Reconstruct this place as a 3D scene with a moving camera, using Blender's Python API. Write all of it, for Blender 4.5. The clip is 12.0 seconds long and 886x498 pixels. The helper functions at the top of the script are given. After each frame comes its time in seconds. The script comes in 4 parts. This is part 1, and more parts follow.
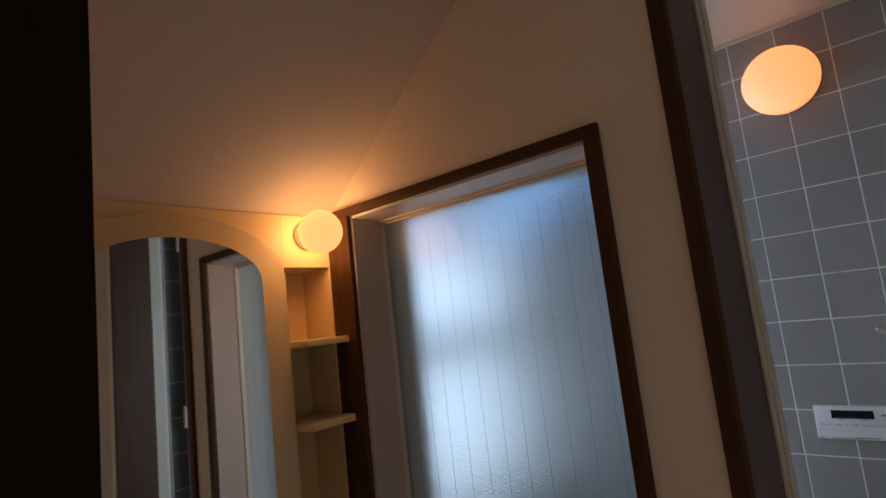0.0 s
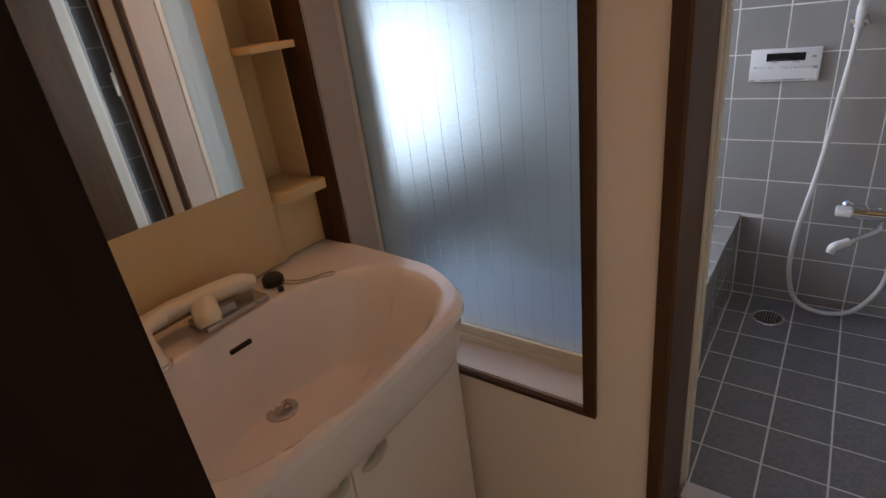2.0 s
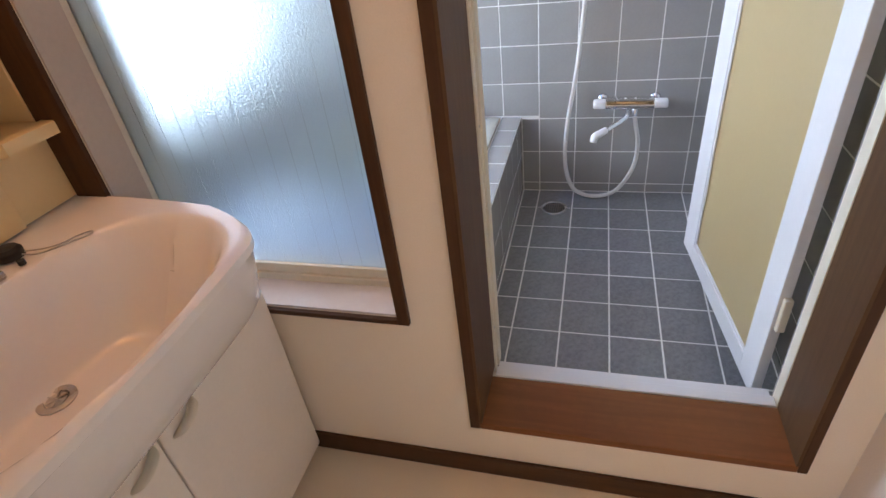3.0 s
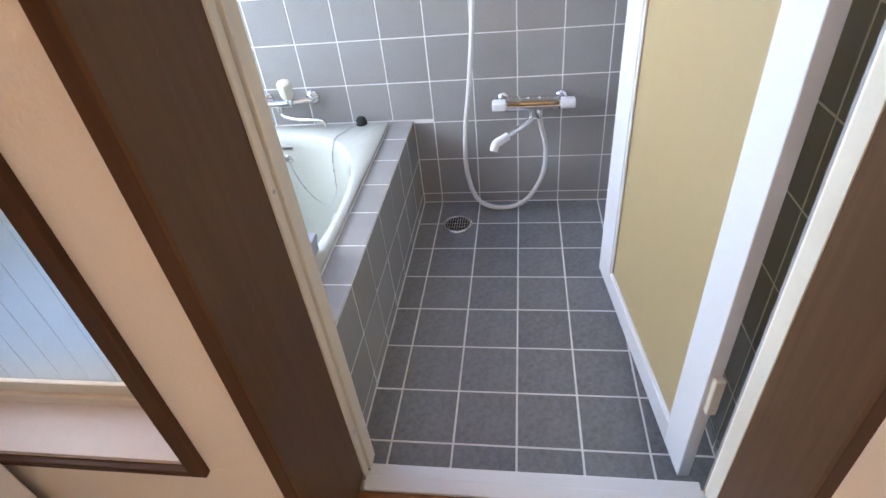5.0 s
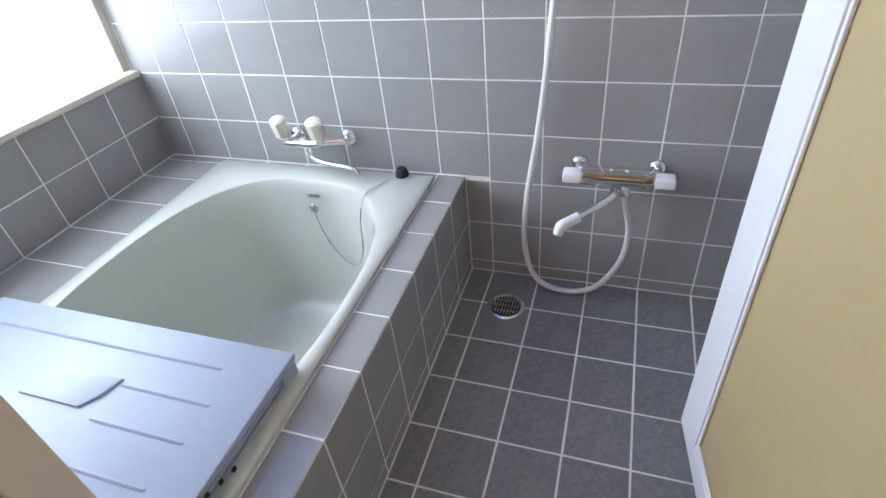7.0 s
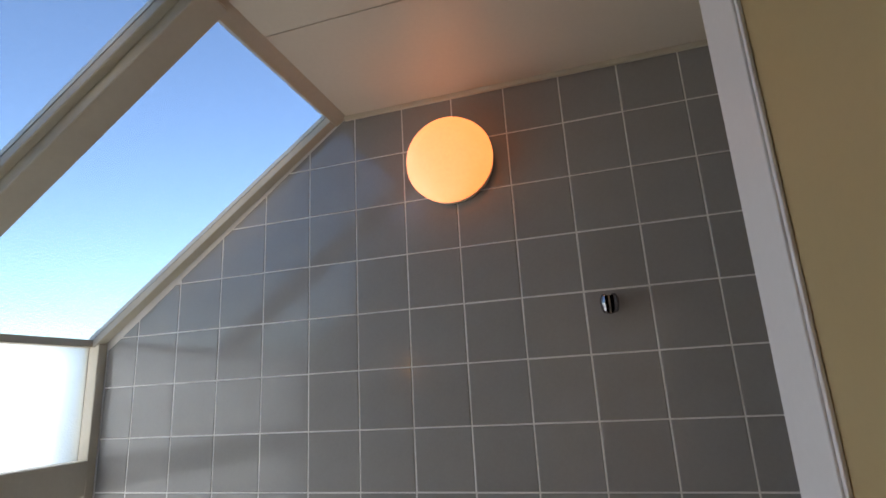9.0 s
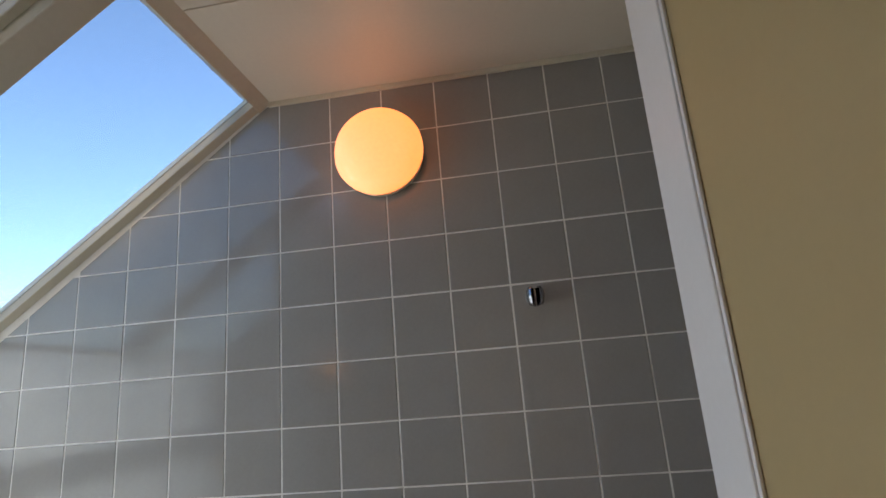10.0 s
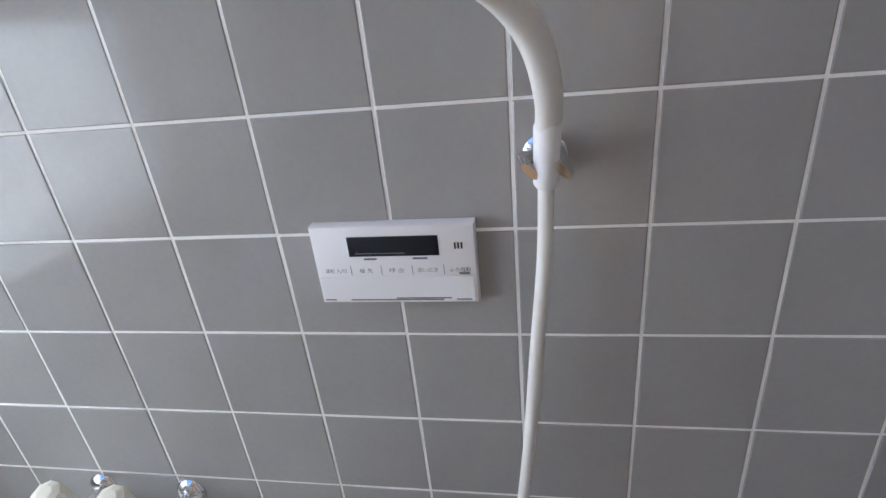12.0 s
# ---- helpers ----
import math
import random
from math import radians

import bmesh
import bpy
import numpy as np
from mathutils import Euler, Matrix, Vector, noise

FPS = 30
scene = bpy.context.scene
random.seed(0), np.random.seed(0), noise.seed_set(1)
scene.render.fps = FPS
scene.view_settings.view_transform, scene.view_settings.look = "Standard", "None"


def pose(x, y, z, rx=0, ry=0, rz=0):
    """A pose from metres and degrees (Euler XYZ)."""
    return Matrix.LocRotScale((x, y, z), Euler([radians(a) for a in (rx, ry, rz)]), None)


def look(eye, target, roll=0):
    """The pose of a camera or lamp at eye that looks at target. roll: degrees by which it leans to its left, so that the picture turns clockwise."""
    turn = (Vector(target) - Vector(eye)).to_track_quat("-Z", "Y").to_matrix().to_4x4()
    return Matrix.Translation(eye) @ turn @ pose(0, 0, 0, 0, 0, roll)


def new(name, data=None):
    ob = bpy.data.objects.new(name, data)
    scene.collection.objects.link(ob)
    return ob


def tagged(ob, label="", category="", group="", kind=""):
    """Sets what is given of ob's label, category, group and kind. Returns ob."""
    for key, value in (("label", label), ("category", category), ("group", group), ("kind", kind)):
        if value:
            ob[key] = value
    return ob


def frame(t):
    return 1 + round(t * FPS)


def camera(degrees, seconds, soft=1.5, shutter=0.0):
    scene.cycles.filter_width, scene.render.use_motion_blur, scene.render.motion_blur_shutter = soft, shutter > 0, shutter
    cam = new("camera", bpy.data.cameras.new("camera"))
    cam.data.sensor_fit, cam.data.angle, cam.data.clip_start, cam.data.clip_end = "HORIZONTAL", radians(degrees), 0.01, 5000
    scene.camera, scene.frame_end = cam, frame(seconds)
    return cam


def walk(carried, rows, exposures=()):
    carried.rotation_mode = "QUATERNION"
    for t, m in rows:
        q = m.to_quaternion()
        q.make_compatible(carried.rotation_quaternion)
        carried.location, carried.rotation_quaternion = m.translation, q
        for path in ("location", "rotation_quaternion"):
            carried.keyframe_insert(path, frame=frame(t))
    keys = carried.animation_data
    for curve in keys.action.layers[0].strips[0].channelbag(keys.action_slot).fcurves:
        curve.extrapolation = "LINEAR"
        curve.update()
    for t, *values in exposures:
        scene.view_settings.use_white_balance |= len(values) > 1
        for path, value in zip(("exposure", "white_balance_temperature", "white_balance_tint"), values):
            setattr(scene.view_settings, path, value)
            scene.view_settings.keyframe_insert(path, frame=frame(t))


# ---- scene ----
cam = camera(79.6, 12.0)
PATH = [
    (0, (0.193, -2.201, 1.384), (-1.079, -0.68, 1.644), -6.5),
    (0.5, (0.192, -2.202, 1.383), (-1.1, -0.691, 1.603), -6.0),
    (1, (0.182, -2.201, 1.331), (-1.133, -0.696, 1.266), -6.1),
    (1.5, (0.17, -2.202, 1.286), (-1.086, -0.717, 0.818), -6.4),
    (2, (0.177, -2.205, 1.235), (-0.953, -0.782, 0.4), -7.7),
    (2.5, (0.18, -2.19, 1.175), (-0.683, -0.732, 0.113), -8.4),
    (3, (0.22, -2.174, 1.19), (-0.301, -0.602, 0.07), -7.6),
    (3.5, (0.253, -2.172, 1.209), (0.017, -0.526, 0.097), -5.9),
    (3.7, (0.263, -2.174, 1.213), (0.093, -0.515, 0.108), -5.7),
    (5.5, (0.326, -1.557, 1.092), (-0.036, -0.084, -0.211), -7.0),
    (6, (0.336, -1.389, 1.064), (-0.074, -0.023, -0.338), -6.7),
    (6.5, (0.36, -1.344, 1.056), (-0.112, -0.015, -0.362), -6.3),
    (7, (0.34, -1.316, 1.131), (-0.237, 0.173, -0.074), -6.4),
    (7.5, (0.328, -1.309, 1.254), (-0.331, 0.454, 0.578), -6.2),
    (9.5, (0.34, -1.321, 1.507), (-0.132, 0.531, 2.096), -5.0),
    (10, (0.314, -1.31, 1.477), (0.058, 0.616, 1.953), -4.7),
    (10.5, (0.291, -1.263, 1.375), (0.169, 0.732, 1.422), -4.1),
    (11, (0.264, -1.147, 1.281), (0.152, 0.801, 0.838), -2.6),
    (11.5, (0.225, -0.803, 1.208), (-0.031, 1.044, 0.486), -4.3),
    (12, (0.174, -0.575, 1.197), (-0.173, 1.195, 0.333), -6.1),
]
EXPOSURES = [(0.0, 1.2, 7000, 16), (0.9, 1.0, 6500, 14), (1.5, 1.15, 6900, 16), (2.0, 2.15, 7500, 18), (2.5, 3.28, 7000, 16), (3.5, 3.35, 7000, 16), (5.5, 3.6, 6900, 16), (6.0, 3.45, 6500, 16), (6.5, 3.4, 6400, 16),
             (7.0, 3.2, 7000, 16), (7.5, 2.5, 8400, 20), (9.5, 1.28, 8500, 16), (10.5, 1.85, 8300, 14), (11.0, 2.2, 7300, 14), (11.5, 2.12, 7200, 16), (12.0, 2.5, 7600, 18)]
walk(cam, [(t, look(eye, target, roll)) for t, eye, target, roll in PATH], EXPOSURES)
SKY, SUN, BULB, BATH_BULB, DAY, HALL = 0.15, 0.2, 0.42, 0.6, 2.8, 2.0

# ---- world, sun, lamps ----
SUN_WAY = Vector((-0.1, 0.53, -0.22)).normalized()
world = bpy.data.worlds.new("sky")
scene.world = world
world.use_nodes = True
wn = world.node_tree
sky = wn.nodes.new("ShaderNodeTexSky")
sky.sky_type = "NISHITA"
sky.sun_disc = False
sky.ozone_density, sky.dust_density = 7.0, 0.1
sky.sun_elevation = math.asin(-SUN_WAY.z)
sky.sun_rotation = math.atan2(-SUN_WAY.x, -SUN_WAY.y)
wn.links.new(sky.outputs[0], wn.nodes["Background"].inputs[0])
wn.nodes["Background"].inputs[1].default_value = SKY
sun = new("sun", bpy.data.lights.new("sun", "SUN"))
sun.data.energy, sun.data.angle, sun.data.color = SUN, radians(12), (1.0, 0.92, 0.82)
sun.matrix_world = look((0, 0, 0), SUN_WAY)


day = new("window_daylight", bpy.data.lights.new("window_daylight", "AREA"))
day.data.shape, day.data.size, day.data.size_y = "RECTANGLE", 1.2, 1.0
day.data.energy, day.data.color = DAY, (0.78, 0.89, 1.0)
day.matrix_world = look((-1.33, -0.63, 1.16), (0, -0.63, 1.16))


bulb_light = new("vanity_bulb", bpy.data.lights.new("vanity_bulb", "POINT"))
bulb_light.data.energy, bulb_light.data.color, bulb_light.data.shadow_soft_size = BULB, (1.0, 0.50, 0.20), 0.04
bulb_light.location = (-0.729, -1.501, 1.599)

# added fill lamp in the unseen hall, brightens basin and lower washroom
hall_fill = new("hall_fill_light", bpy.data.lights.new("hall_fill_light", "AREA"))
hall_fill.data.shape, hall_fill.data.size, hall_fill.data.size_y = "RECTANGLE", 0.8, 1.1
hall_fill.data.energy, hall_fill.data.color = HALL, (1.0, 0.93, 0.84)
hall_fill.matrix_world = look((-0.93, -2.95, 1.4), (0.5, -2.95, 1.4))

# ---- materials ----
def material(name, color, rough=0.5, metal=0.0, vary=0.06, scale=8.0, fine=90.0, bump=0.0, bump_scale=60.0, piece=0.0,
             coat=0.0, transmission=0.0, emit=None, emit_strength=0.0, ior=1.5, rough_vary=0.08, stain=None, stain_amount=0.0):
    m = bpy.data.materials.new(name)
    m.use_nodes = True
    t = m.node_tree
    b = t.nodes["Principled BSDF"]
    b.inputs["Metallic"].default_value = metal
    b.inputs["IOR"].default_value = ior
    b.inputs["Coat Weight"].default_value = coat
    b.inputs["Coat Roughness"].default_value = 0.08
    b.inputs["Transmission Weight"].default_value = transmission
    geo = t.nodes.new("ShaderNodeTexCoord")
    big, small = t.nodes.new("ShaderNodeTexNoise"), t.nodes.new("ShaderNodeTexNoise")
    for n, s, d in ((big, scale, 3.0), (small, fine, 5.0)):
        n.inputs["Scale"].default_value, n.inputs["Detail"].default_value = s, d
        t.links.new(geo.outputs["Object"], n.inputs["Vector"])
    add = t.nodes.new("ShaderNodeMath")
    add.operation = "ADD"
    t.links.new(big.outputs["Fac"], add.inputs[0])
    t.links.new(small.outputs["Fac"], add.inputs[1])
    value = add.outputs[0]
    if piece:
        info = t.nodes.new("ShaderNodeObjectInfo")
        k = t.nodes.new("ShaderNodeMath")
        k.operation = "MULTIPLY_ADD"
        k.inputs[1].default_value = piece / max(vary, 0.001)
        t.links.new(info.outputs["Random"], k.inputs[0])
        t.links.new(value, k.inputs[2])
        value = k.outputs[0]
    rng = t.nodes.new("ShaderNodeMapRange")
    rng.inputs["From Min"].default_value, rng.inputs["From Max"].default_value = 0.5, 1.5 + (piece / max(vary, 0.001) if piece else 0)
    rng.inputs["To Min"].default_value, rng.inputs["To Max"].default_value = 1 - vary, 1 + vary
    t.links.new(value, rng.inputs["Value"])
    mul = t.nodes.new("ShaderNodeMix")
    mul.data_type, mul.blend_type = "RGBA", "MULTIPLY"
    mul.inputs["Factor"].default_value = 1.0
    mul.inputs["A"].default_value = (*color, 1)
    t.links.new(rng.outputs["Result"], mul.inputs["B"])
    out = mul.outputs["Result"]
    if stain:
        sn = t.nodes.new("ShaderNodeTexNoise")
        sn.inputs["Scale"].default_value, sn.inputs["Detail"].default_value = scale * 0.6, 6.0
        t.links.new(geo.outputs["Object"], sn.inputs["Vector"])
        sr = t.nodes.new("ShaderNodeMapRange")
        sr.inputs["From Min"].default_value, sr.inputs["From Max"].default_value = 0.52, 0.75
        sr.inputs["To Max"].default_value = stain_amount
        t.links.new(sn.outputs["Fac"], sr.inputs["Value"])
        mx = t.nodes.new("ShaderNodeMix")
        mx.data_type = "RGBA"
        t.links.new(sr.outputs["Result"], mx.inputs["Factor"])
        t.links.new(out, mx.inputs["A"])
        mx.inputs["B"].default_value = (*stain, 1)
        out = mx.outputs["Result"]
    t.links.new(out, b.inputs["Base Color"])
    rr = t.nodes.new("ShaderNodeMapRange")
    rr.inputs["To Min"].default_value, rr.inputs["To Max"].default_value = max(rough - rough_vary, 0.02), min(rough + rough_vary, 1)
    t.links.new(big.outputs["Fac"], rr.inputs["Value"])
    t.links.new(rr.outputs["Result"], b.inputs["Roughness"])
    if bump:
        bn = t.nodes.new("ShaderNodeTexNoise")
        bn.inputs["Scale"].default_value, bn.inputs["Detail"].default_value = bump_scale, 4.0
        t.links.new(geo.outputs["Object"], bn.inputs["Vector"])
        bp = t.nodes.new("ShaderNodeBump")
        bp.inputs["Strength"].default_value, bp.inputs["Distance"].default_value = bump, 0.002
        t.links.new(bn.outputs["Fac"], bp.inputs["Height"])
        t.links.new(bp.outputs["Normal"], b.inputs["Normal"])
    if emit:
        b.inputs["Emission Color"].default_value = (*emit, 1)
        b.inputs["Emission Strength"].default_value = emit_strength
    return m


def wood(name, color, dark, rough=0.35, along="Z"):
    m = material(name, color, rough, vary=0.12, scale=5, fine=60, bump=0.08, bump_scale=120)
    t = m.node_tree
    b = t.nodes["Principled BSDF"]
    b.inputs["Specular IOR Level"].default_value = 0.22
    geo = [n for n in t.nodes if n.type == "TEX_COORD"][0]
    mp = t.nodes.new("ShaderNodeMapping")
    mp.inputs["Scale"].default_value = {"Z": (60, 60, 3), "X": (3, 60, 60), "Y": (60, 3, 60)}[along]
    t.links.new(geo.outputs["Object"], mp.inputs["Vector"])
    g = t.nodes.new("ShaderNodeTexNoise")
    g.inputs["Scale"].default_value, g.inputs["Detail"].default_value, g.inputs["Distortion"].default_value = 1.0, 6.0, 0.6
    t.links.new(mp.outputs["Vector"], g.inputs["Vector"])
    mx = t.nodes.new("ShaderNodeMix")
    mx.data_type = "RGBA"
    r = t.nodes.new("ShaderNodeMapRange")
    r.inputs["From Min"].default_value, r.inputs["From Max"].default_value, r.inputs["To Max"].default_value = 0.4, 0.7, 0.8
    t.links.new(g.outputs["Fac"], r.inputs["Value"])
    t.links.new(r.outputs["Result"], mx.inputs["Factor"])
    t.links.new(b.inputs["Base Color"].links[0].from_socket, mx.inputs["A"])
    mx.inputs["B"].default_value = (*dark, 1)
    t.links.new(mx.outputs["Result"], b.inputs["Base Color"])
    return m


def pane_material(name, rough, bump, bump_scale, tint=(0.93, 0.96, 0.97)):
    """Patterned glass with fine relief."""
    m = bpy.data.materials.new(name)
    m.use_nodes = True
    t = m.node_tree
    b = t.nodes["Principled BSDF"]
    b.inputs["Base Color"].default_value = (*tint, 1)
    b.inputs["Roughness"].default_value = rough
    b.inputs["Transmission Weight"].default_value = 1.0
    b.inputs["IOR"].default_value = 1.45
    geo = t.nodes.new("ShaderNodeTexCoord")
    v = t.nodes.new("ShaderNodeTexVoronoi")
    v.feature = "SMOOTH_F1"
    v.inputs["Scale"].default_value = bump_scale
    t.links.new(geo.outputs["Object"], v.inputs["Vector"])
    n = t.nodes.new("ShaderNodeTexNoise")
    n.inputs["Scale"].default_value = bump_scale * 0.5
    t.links.new(geo.outputs["Object"], n.inputs["Vector"])
    a = t.nodes.new("ShaderNodeMath")
    a.operation = "ADD"
    t.links.new(v.outputs["Distance"], a.inputs[0])
    t.links.new(n.outputs["Fac"], a.inputs[1])
    bp = t.nodes.new("ShaderNodeBump")
    bp.inputs["Strength"].default_value, bp.inputs["Distance"].default_value = bump, 0.003
    t.links.new(a.outputs[0], bp.inputs["Height"])
    t.links.new(bp.outputs["Normal"], b.inputs["Normal"])
    return m


M = {}
M["tile"] = material("glazed_grey_tile", (0.335, 0.331, 0.322), 0.10, vary=0.09, scale=9, fine=140, piece=0.05, bump=0.03, bump_scale=30, rough_vary=0.03)
M["floor_tile"] = material("slate_floor_tile", (0.215, 0.22, 0.226), 0.38, vary=0.45, scale=70, fine=420, piece=0.06, bump=0.25, bump_scale=260)
M["grout"] = material("white_grout", (0.82, 0.81, 0.79), 0.8, vary=0.1, scale=12, fine=200)
M["enamel"] = material("cream_tub_enamel", (0.59, 0.615, 0.55), 0.16, vary=0.03, scale=4, fine=60, coat=0.3)
M["cover"] = material("white_cover_plastic", (0.38, 0.44, 0.53), 0.38, vary=0.03, bump=0.05, bump_scale=150)
M["cover_edge"] = material("cover_hinge_plastic", (0.2, 0.19, 0.17), 0.5)
M["white_metal"] = material("white_painted_aluminium", (0.68, 0.685, 0.7), 0.34, vary=0.03)
M["panel"] = material("yellow_door_panel", (0.62, 0.48, 0.25), 0.5, transmission=0.42, vary=0.03, scale=3, bump=0.04, bump_scale=300)
M["cream_metal"] = material("cream_aluminium", (0.66, 0.61, 0.5), 0.4, vary=0.05)
M["chrome"] = material("chrome", (0.82, 0.82, 0.83), 0.08, metal=1.0, vary=0.03, rough_vary=0.04)
M["brass"] = material("bronze_chrome_film", (0.6, 0.42, 0.24), 0.12, metal=1.0, vary=0.05, rough_vary=0.04)
M["steel"] = material("brushed_steel", (0.5, 0.5, 0.510), 0.3, metal=1.0, vary=0.08)
M["black"] = material("black_rubber", (0.012, 0.012, 0.013), 0.5)
# near-black colour that stands for shade in gaps and holes
M["recess_shade"] = material("recess_shade", (0.02, 0.02, 0.02), 0.8)
M["white_plastic"] = material("white_plastic", (0.8, 0.8, 0.81), 0.35, vary=0.02)
M["ivory"] = material("ivory_plastic", (0.78, 0.75, 0.62), 0.35, vary=0.03)
M["hose"] = material("white_shower_hose", (0.74, 0.73, 0.7), 0.4, vary=0.04)
# cream, with the wall lamp's warm glow mixed into the colour
M["ceiling"] = material("bath_ceiling_panel", (0.72, 0.645, 0.54), 0.35, vary=0.04, scale=3)
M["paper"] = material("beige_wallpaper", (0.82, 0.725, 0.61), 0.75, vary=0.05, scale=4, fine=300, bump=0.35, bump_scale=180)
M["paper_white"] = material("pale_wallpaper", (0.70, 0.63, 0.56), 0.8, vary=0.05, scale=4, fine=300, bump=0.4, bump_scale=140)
M["lino"] = material("beige_cushion_floor", (0.76, 0.64, 0.49), 0.45, vary=0.08, scale=6, fine=350, bump=0.06)
M["trim"] = wood("dark_brown_wood", (0.08, 0.036, 0.016), (0.045, 0.02, 0.009), 0.5)
M["trim_x"] = wood("dark_brown_wood_rail", (0.08, 0.036, 0.016), (0.045, 0.02, 0.009), 0.5, "X")
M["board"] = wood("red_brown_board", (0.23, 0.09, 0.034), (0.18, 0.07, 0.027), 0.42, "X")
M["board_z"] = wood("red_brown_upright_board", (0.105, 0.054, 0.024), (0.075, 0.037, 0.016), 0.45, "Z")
# dark brown wood with the unlit hall's shade put into its colour
M["post_wood_shaded"] = wood("shaded_brown_wood", (0.022, 0.013, 0.008), (0.014, 0.009, 0.006), 0.6)
M["post_wood_shaded"].node_tree.nodes["Principled BSDF"].inputs["Specular IOR Level"].default_value = 0.05
M["side_reveal"] = material("pale_brown_reveal", (0.50, 0.42, 0.35), 0.5, vary=0.08, scale=6)
M["reveal"] = material("lilac_grey_reveal", (0.6, 0.56, 0.55), 0.4, vary=0.05)
M["basin"] = material("pale_pink_basin", (0.82, 0.8, 0.78), 0.18, vary=0.02, scale=3, coat=0.25)
M["cabinet"] = material("cream_cabinet_board", (0.83, 0.78, 0.71), 0.35, vary=0.03)
M["vanity_frame"] = material("cream_moulded_plastic", (0.8, 0.61, 0.33), 0.32, vary=0.03)
M["mirror"] = material("mirror", (0.86, 0.88, 0.87), 0.02, metal=1.0, vary=0.0, rough_vary=0.0)
M["bulb"] = material("lit_globe", (0.9, 0.8, 0.65), 0.4, emit=(1.0, 0.40, 0.13), emit_strength=0.62)
M["bath_bulb"] = material("lit_bath_globe", (0.9, 0.8, 0.65), 0.4, emit=(1.0, 0.29, 0.075), emit_strength=BATH_BULB)
M["display"] = material("dark_display", (0.012, 0.014, 0.018), 0.12, vary=0.02)
# chrome whose reflection of the dim room is put into a darker colour
M["chrome_in_dark"] = material("chrome_dark_reflection", (0.3, 0.3, 0.32), 0.14, metal=1.0, vary=0.05)
M["grey_ivory"] = material("translucent_handle_plastic", (0.78, 0.74, 0.64), 0.3, vary=0.05, transmission=0.3)
M["ink"] = material("grey_ink", (0.14, 0.14, 0.17), 0.6)
M["ground"] = material("pale_gravel", (0.33, 0.31, 0.28), 0.9, vary=0.2, scale=1, fine=30)
M["frosted"] = pane_material("frosted_window_glass", 0.55, 0.4, 220)
M["slope_glass"] = pane_material("roof_window_glass", 0.10, 0.10, 160)
M["inner_glass"] = pane_material("patterned_glass", 0.28, 0.24, 330, tint=(0.49, 0.565, 0.61))
M["wire"] = material("pane_wire", (0.42, 0.43, 0.43), 0.7)


# ---- mesh helpers ----
def finish(name, bm, mat, smooth=False):
    me = bpy.data.meshes.new(name)
    bmesh.ops.recalc_face_normals(bm, faces=bm.faces)
    bm.to_mesh(me)
    bm.free()
    me.materials.append(mat)
    if smooth:
        me.polygons.foreach_set("use_smooth", [True] * len(me.polygons))
        me.set_sharp_from_angle(angle=radians(38))
    return me


def part(name, bm, mat, parent=None, label="", smooth=False):
    ob = new(name, finish(name, bm, mat, smooth))
    ob.parent = parent
    return tagged(ob, label)


def thing(name, bm, mat, label, category, kind="", group="", smooth=False):
    return tagged(new(name, finish(name, bm, mat, smooth)), label, category, group, kind)


def base(name, label, category, place=(0, 0, 0), kind="", group=""):
    ob = new(name)
    ob.location = place
    return tagged(ob, label, category, group, kind)


def put_under(ob, parent):
    """Parents ob, whose mesh is in world coordinates, to a thing that has a place of its own."""
    ob.parent = parent
    ob.matrix_parent_inverse = Matrix.Translation(-parent.location)
    return ob


def box(bm, x0, x1, y0, y1, z0, z1, bevel=0.0, seg=2):
    vs = [bm.verts.new((x, y, z)) for x in (x0, x1) for y in (y0, y1) for z in (z0, z1)]
    fs = [bm.faces.new([vs[i] for i in q]) for q in ((0, 1, 3, 2), (4, 6, 7, 5), (0, 4, 5, 1), (2, 3, 7, 6), (0, 2, 6, 4), (1, 5, 7, 3))]
    if bevel:
        bmesh.ops.recalc_face_normals(bm, faces=fs)
        es = {e for f in fs for e in f.edges}
        bmesh.ops.bevel(bm, geom=list(es), offset=bevel, segments=seg, affect="EDGES", profile=0.5)
    return bm


def boxes(rows, bevel=0.0):
    bm = bmesh.new()
    for r in rows:
        box(bm, *r, bevel=bevel)
    return bm


def spline(points, steps=8):
    p = [Vector(q) for q in points]
    p = [2 * p[0] - p[1], *p, 2 * p[-1] - p[-2]]
    out = []
    for i in range(1, len(p) - 2):
        for s in range(steps):
            t = s / steps
            a, b, c, d = p[i - 1:i + 3]
            out.append(0.5 * (2 * b + (c - a) * t + (2 * a - 5 * b + 4 * c - d) * t * t + (3 * b - a - 3 * c + d) * t ** 3))
    return out + [p[-2]]


def tube(bm, points, radius, sides=12, squash=1.0):
    """A closed tube along points; radius: one number or one for each point."""
    pts = [Vector(q) for q in points]
    rad = radius if isinstance(radius, (list, tuple)) else [radius] * len(pts)
    rings, side = [], None
    for i, q in enumerate(pts):
        way = (pts[min(i + 1, len(pts) - 1)] - pts[max(i - 1, 0)]).normalized()
        if side is None:
            side = way.orthogonal().normalized()
        side = (side - way * side.dot(way)).normalized()
        up = way.cross(side)
        rings.append([bm.verts.new(q + rad[i] * (math.cos(a) * side + squash * math.sin(a) * up)) for a in (2 * math.pi * k / sides for k in range(sides))])
    for r, s in zip(rings, rings[1:]):
        for k in range(sides):
            bm.faces.new((r[k], r[(k + 1) % sides], s[(k + 1) % sides], s[k]))
    bm.faces.new(rings[0][::-1])
    bm.faces.new(rings[-1])
    return bm


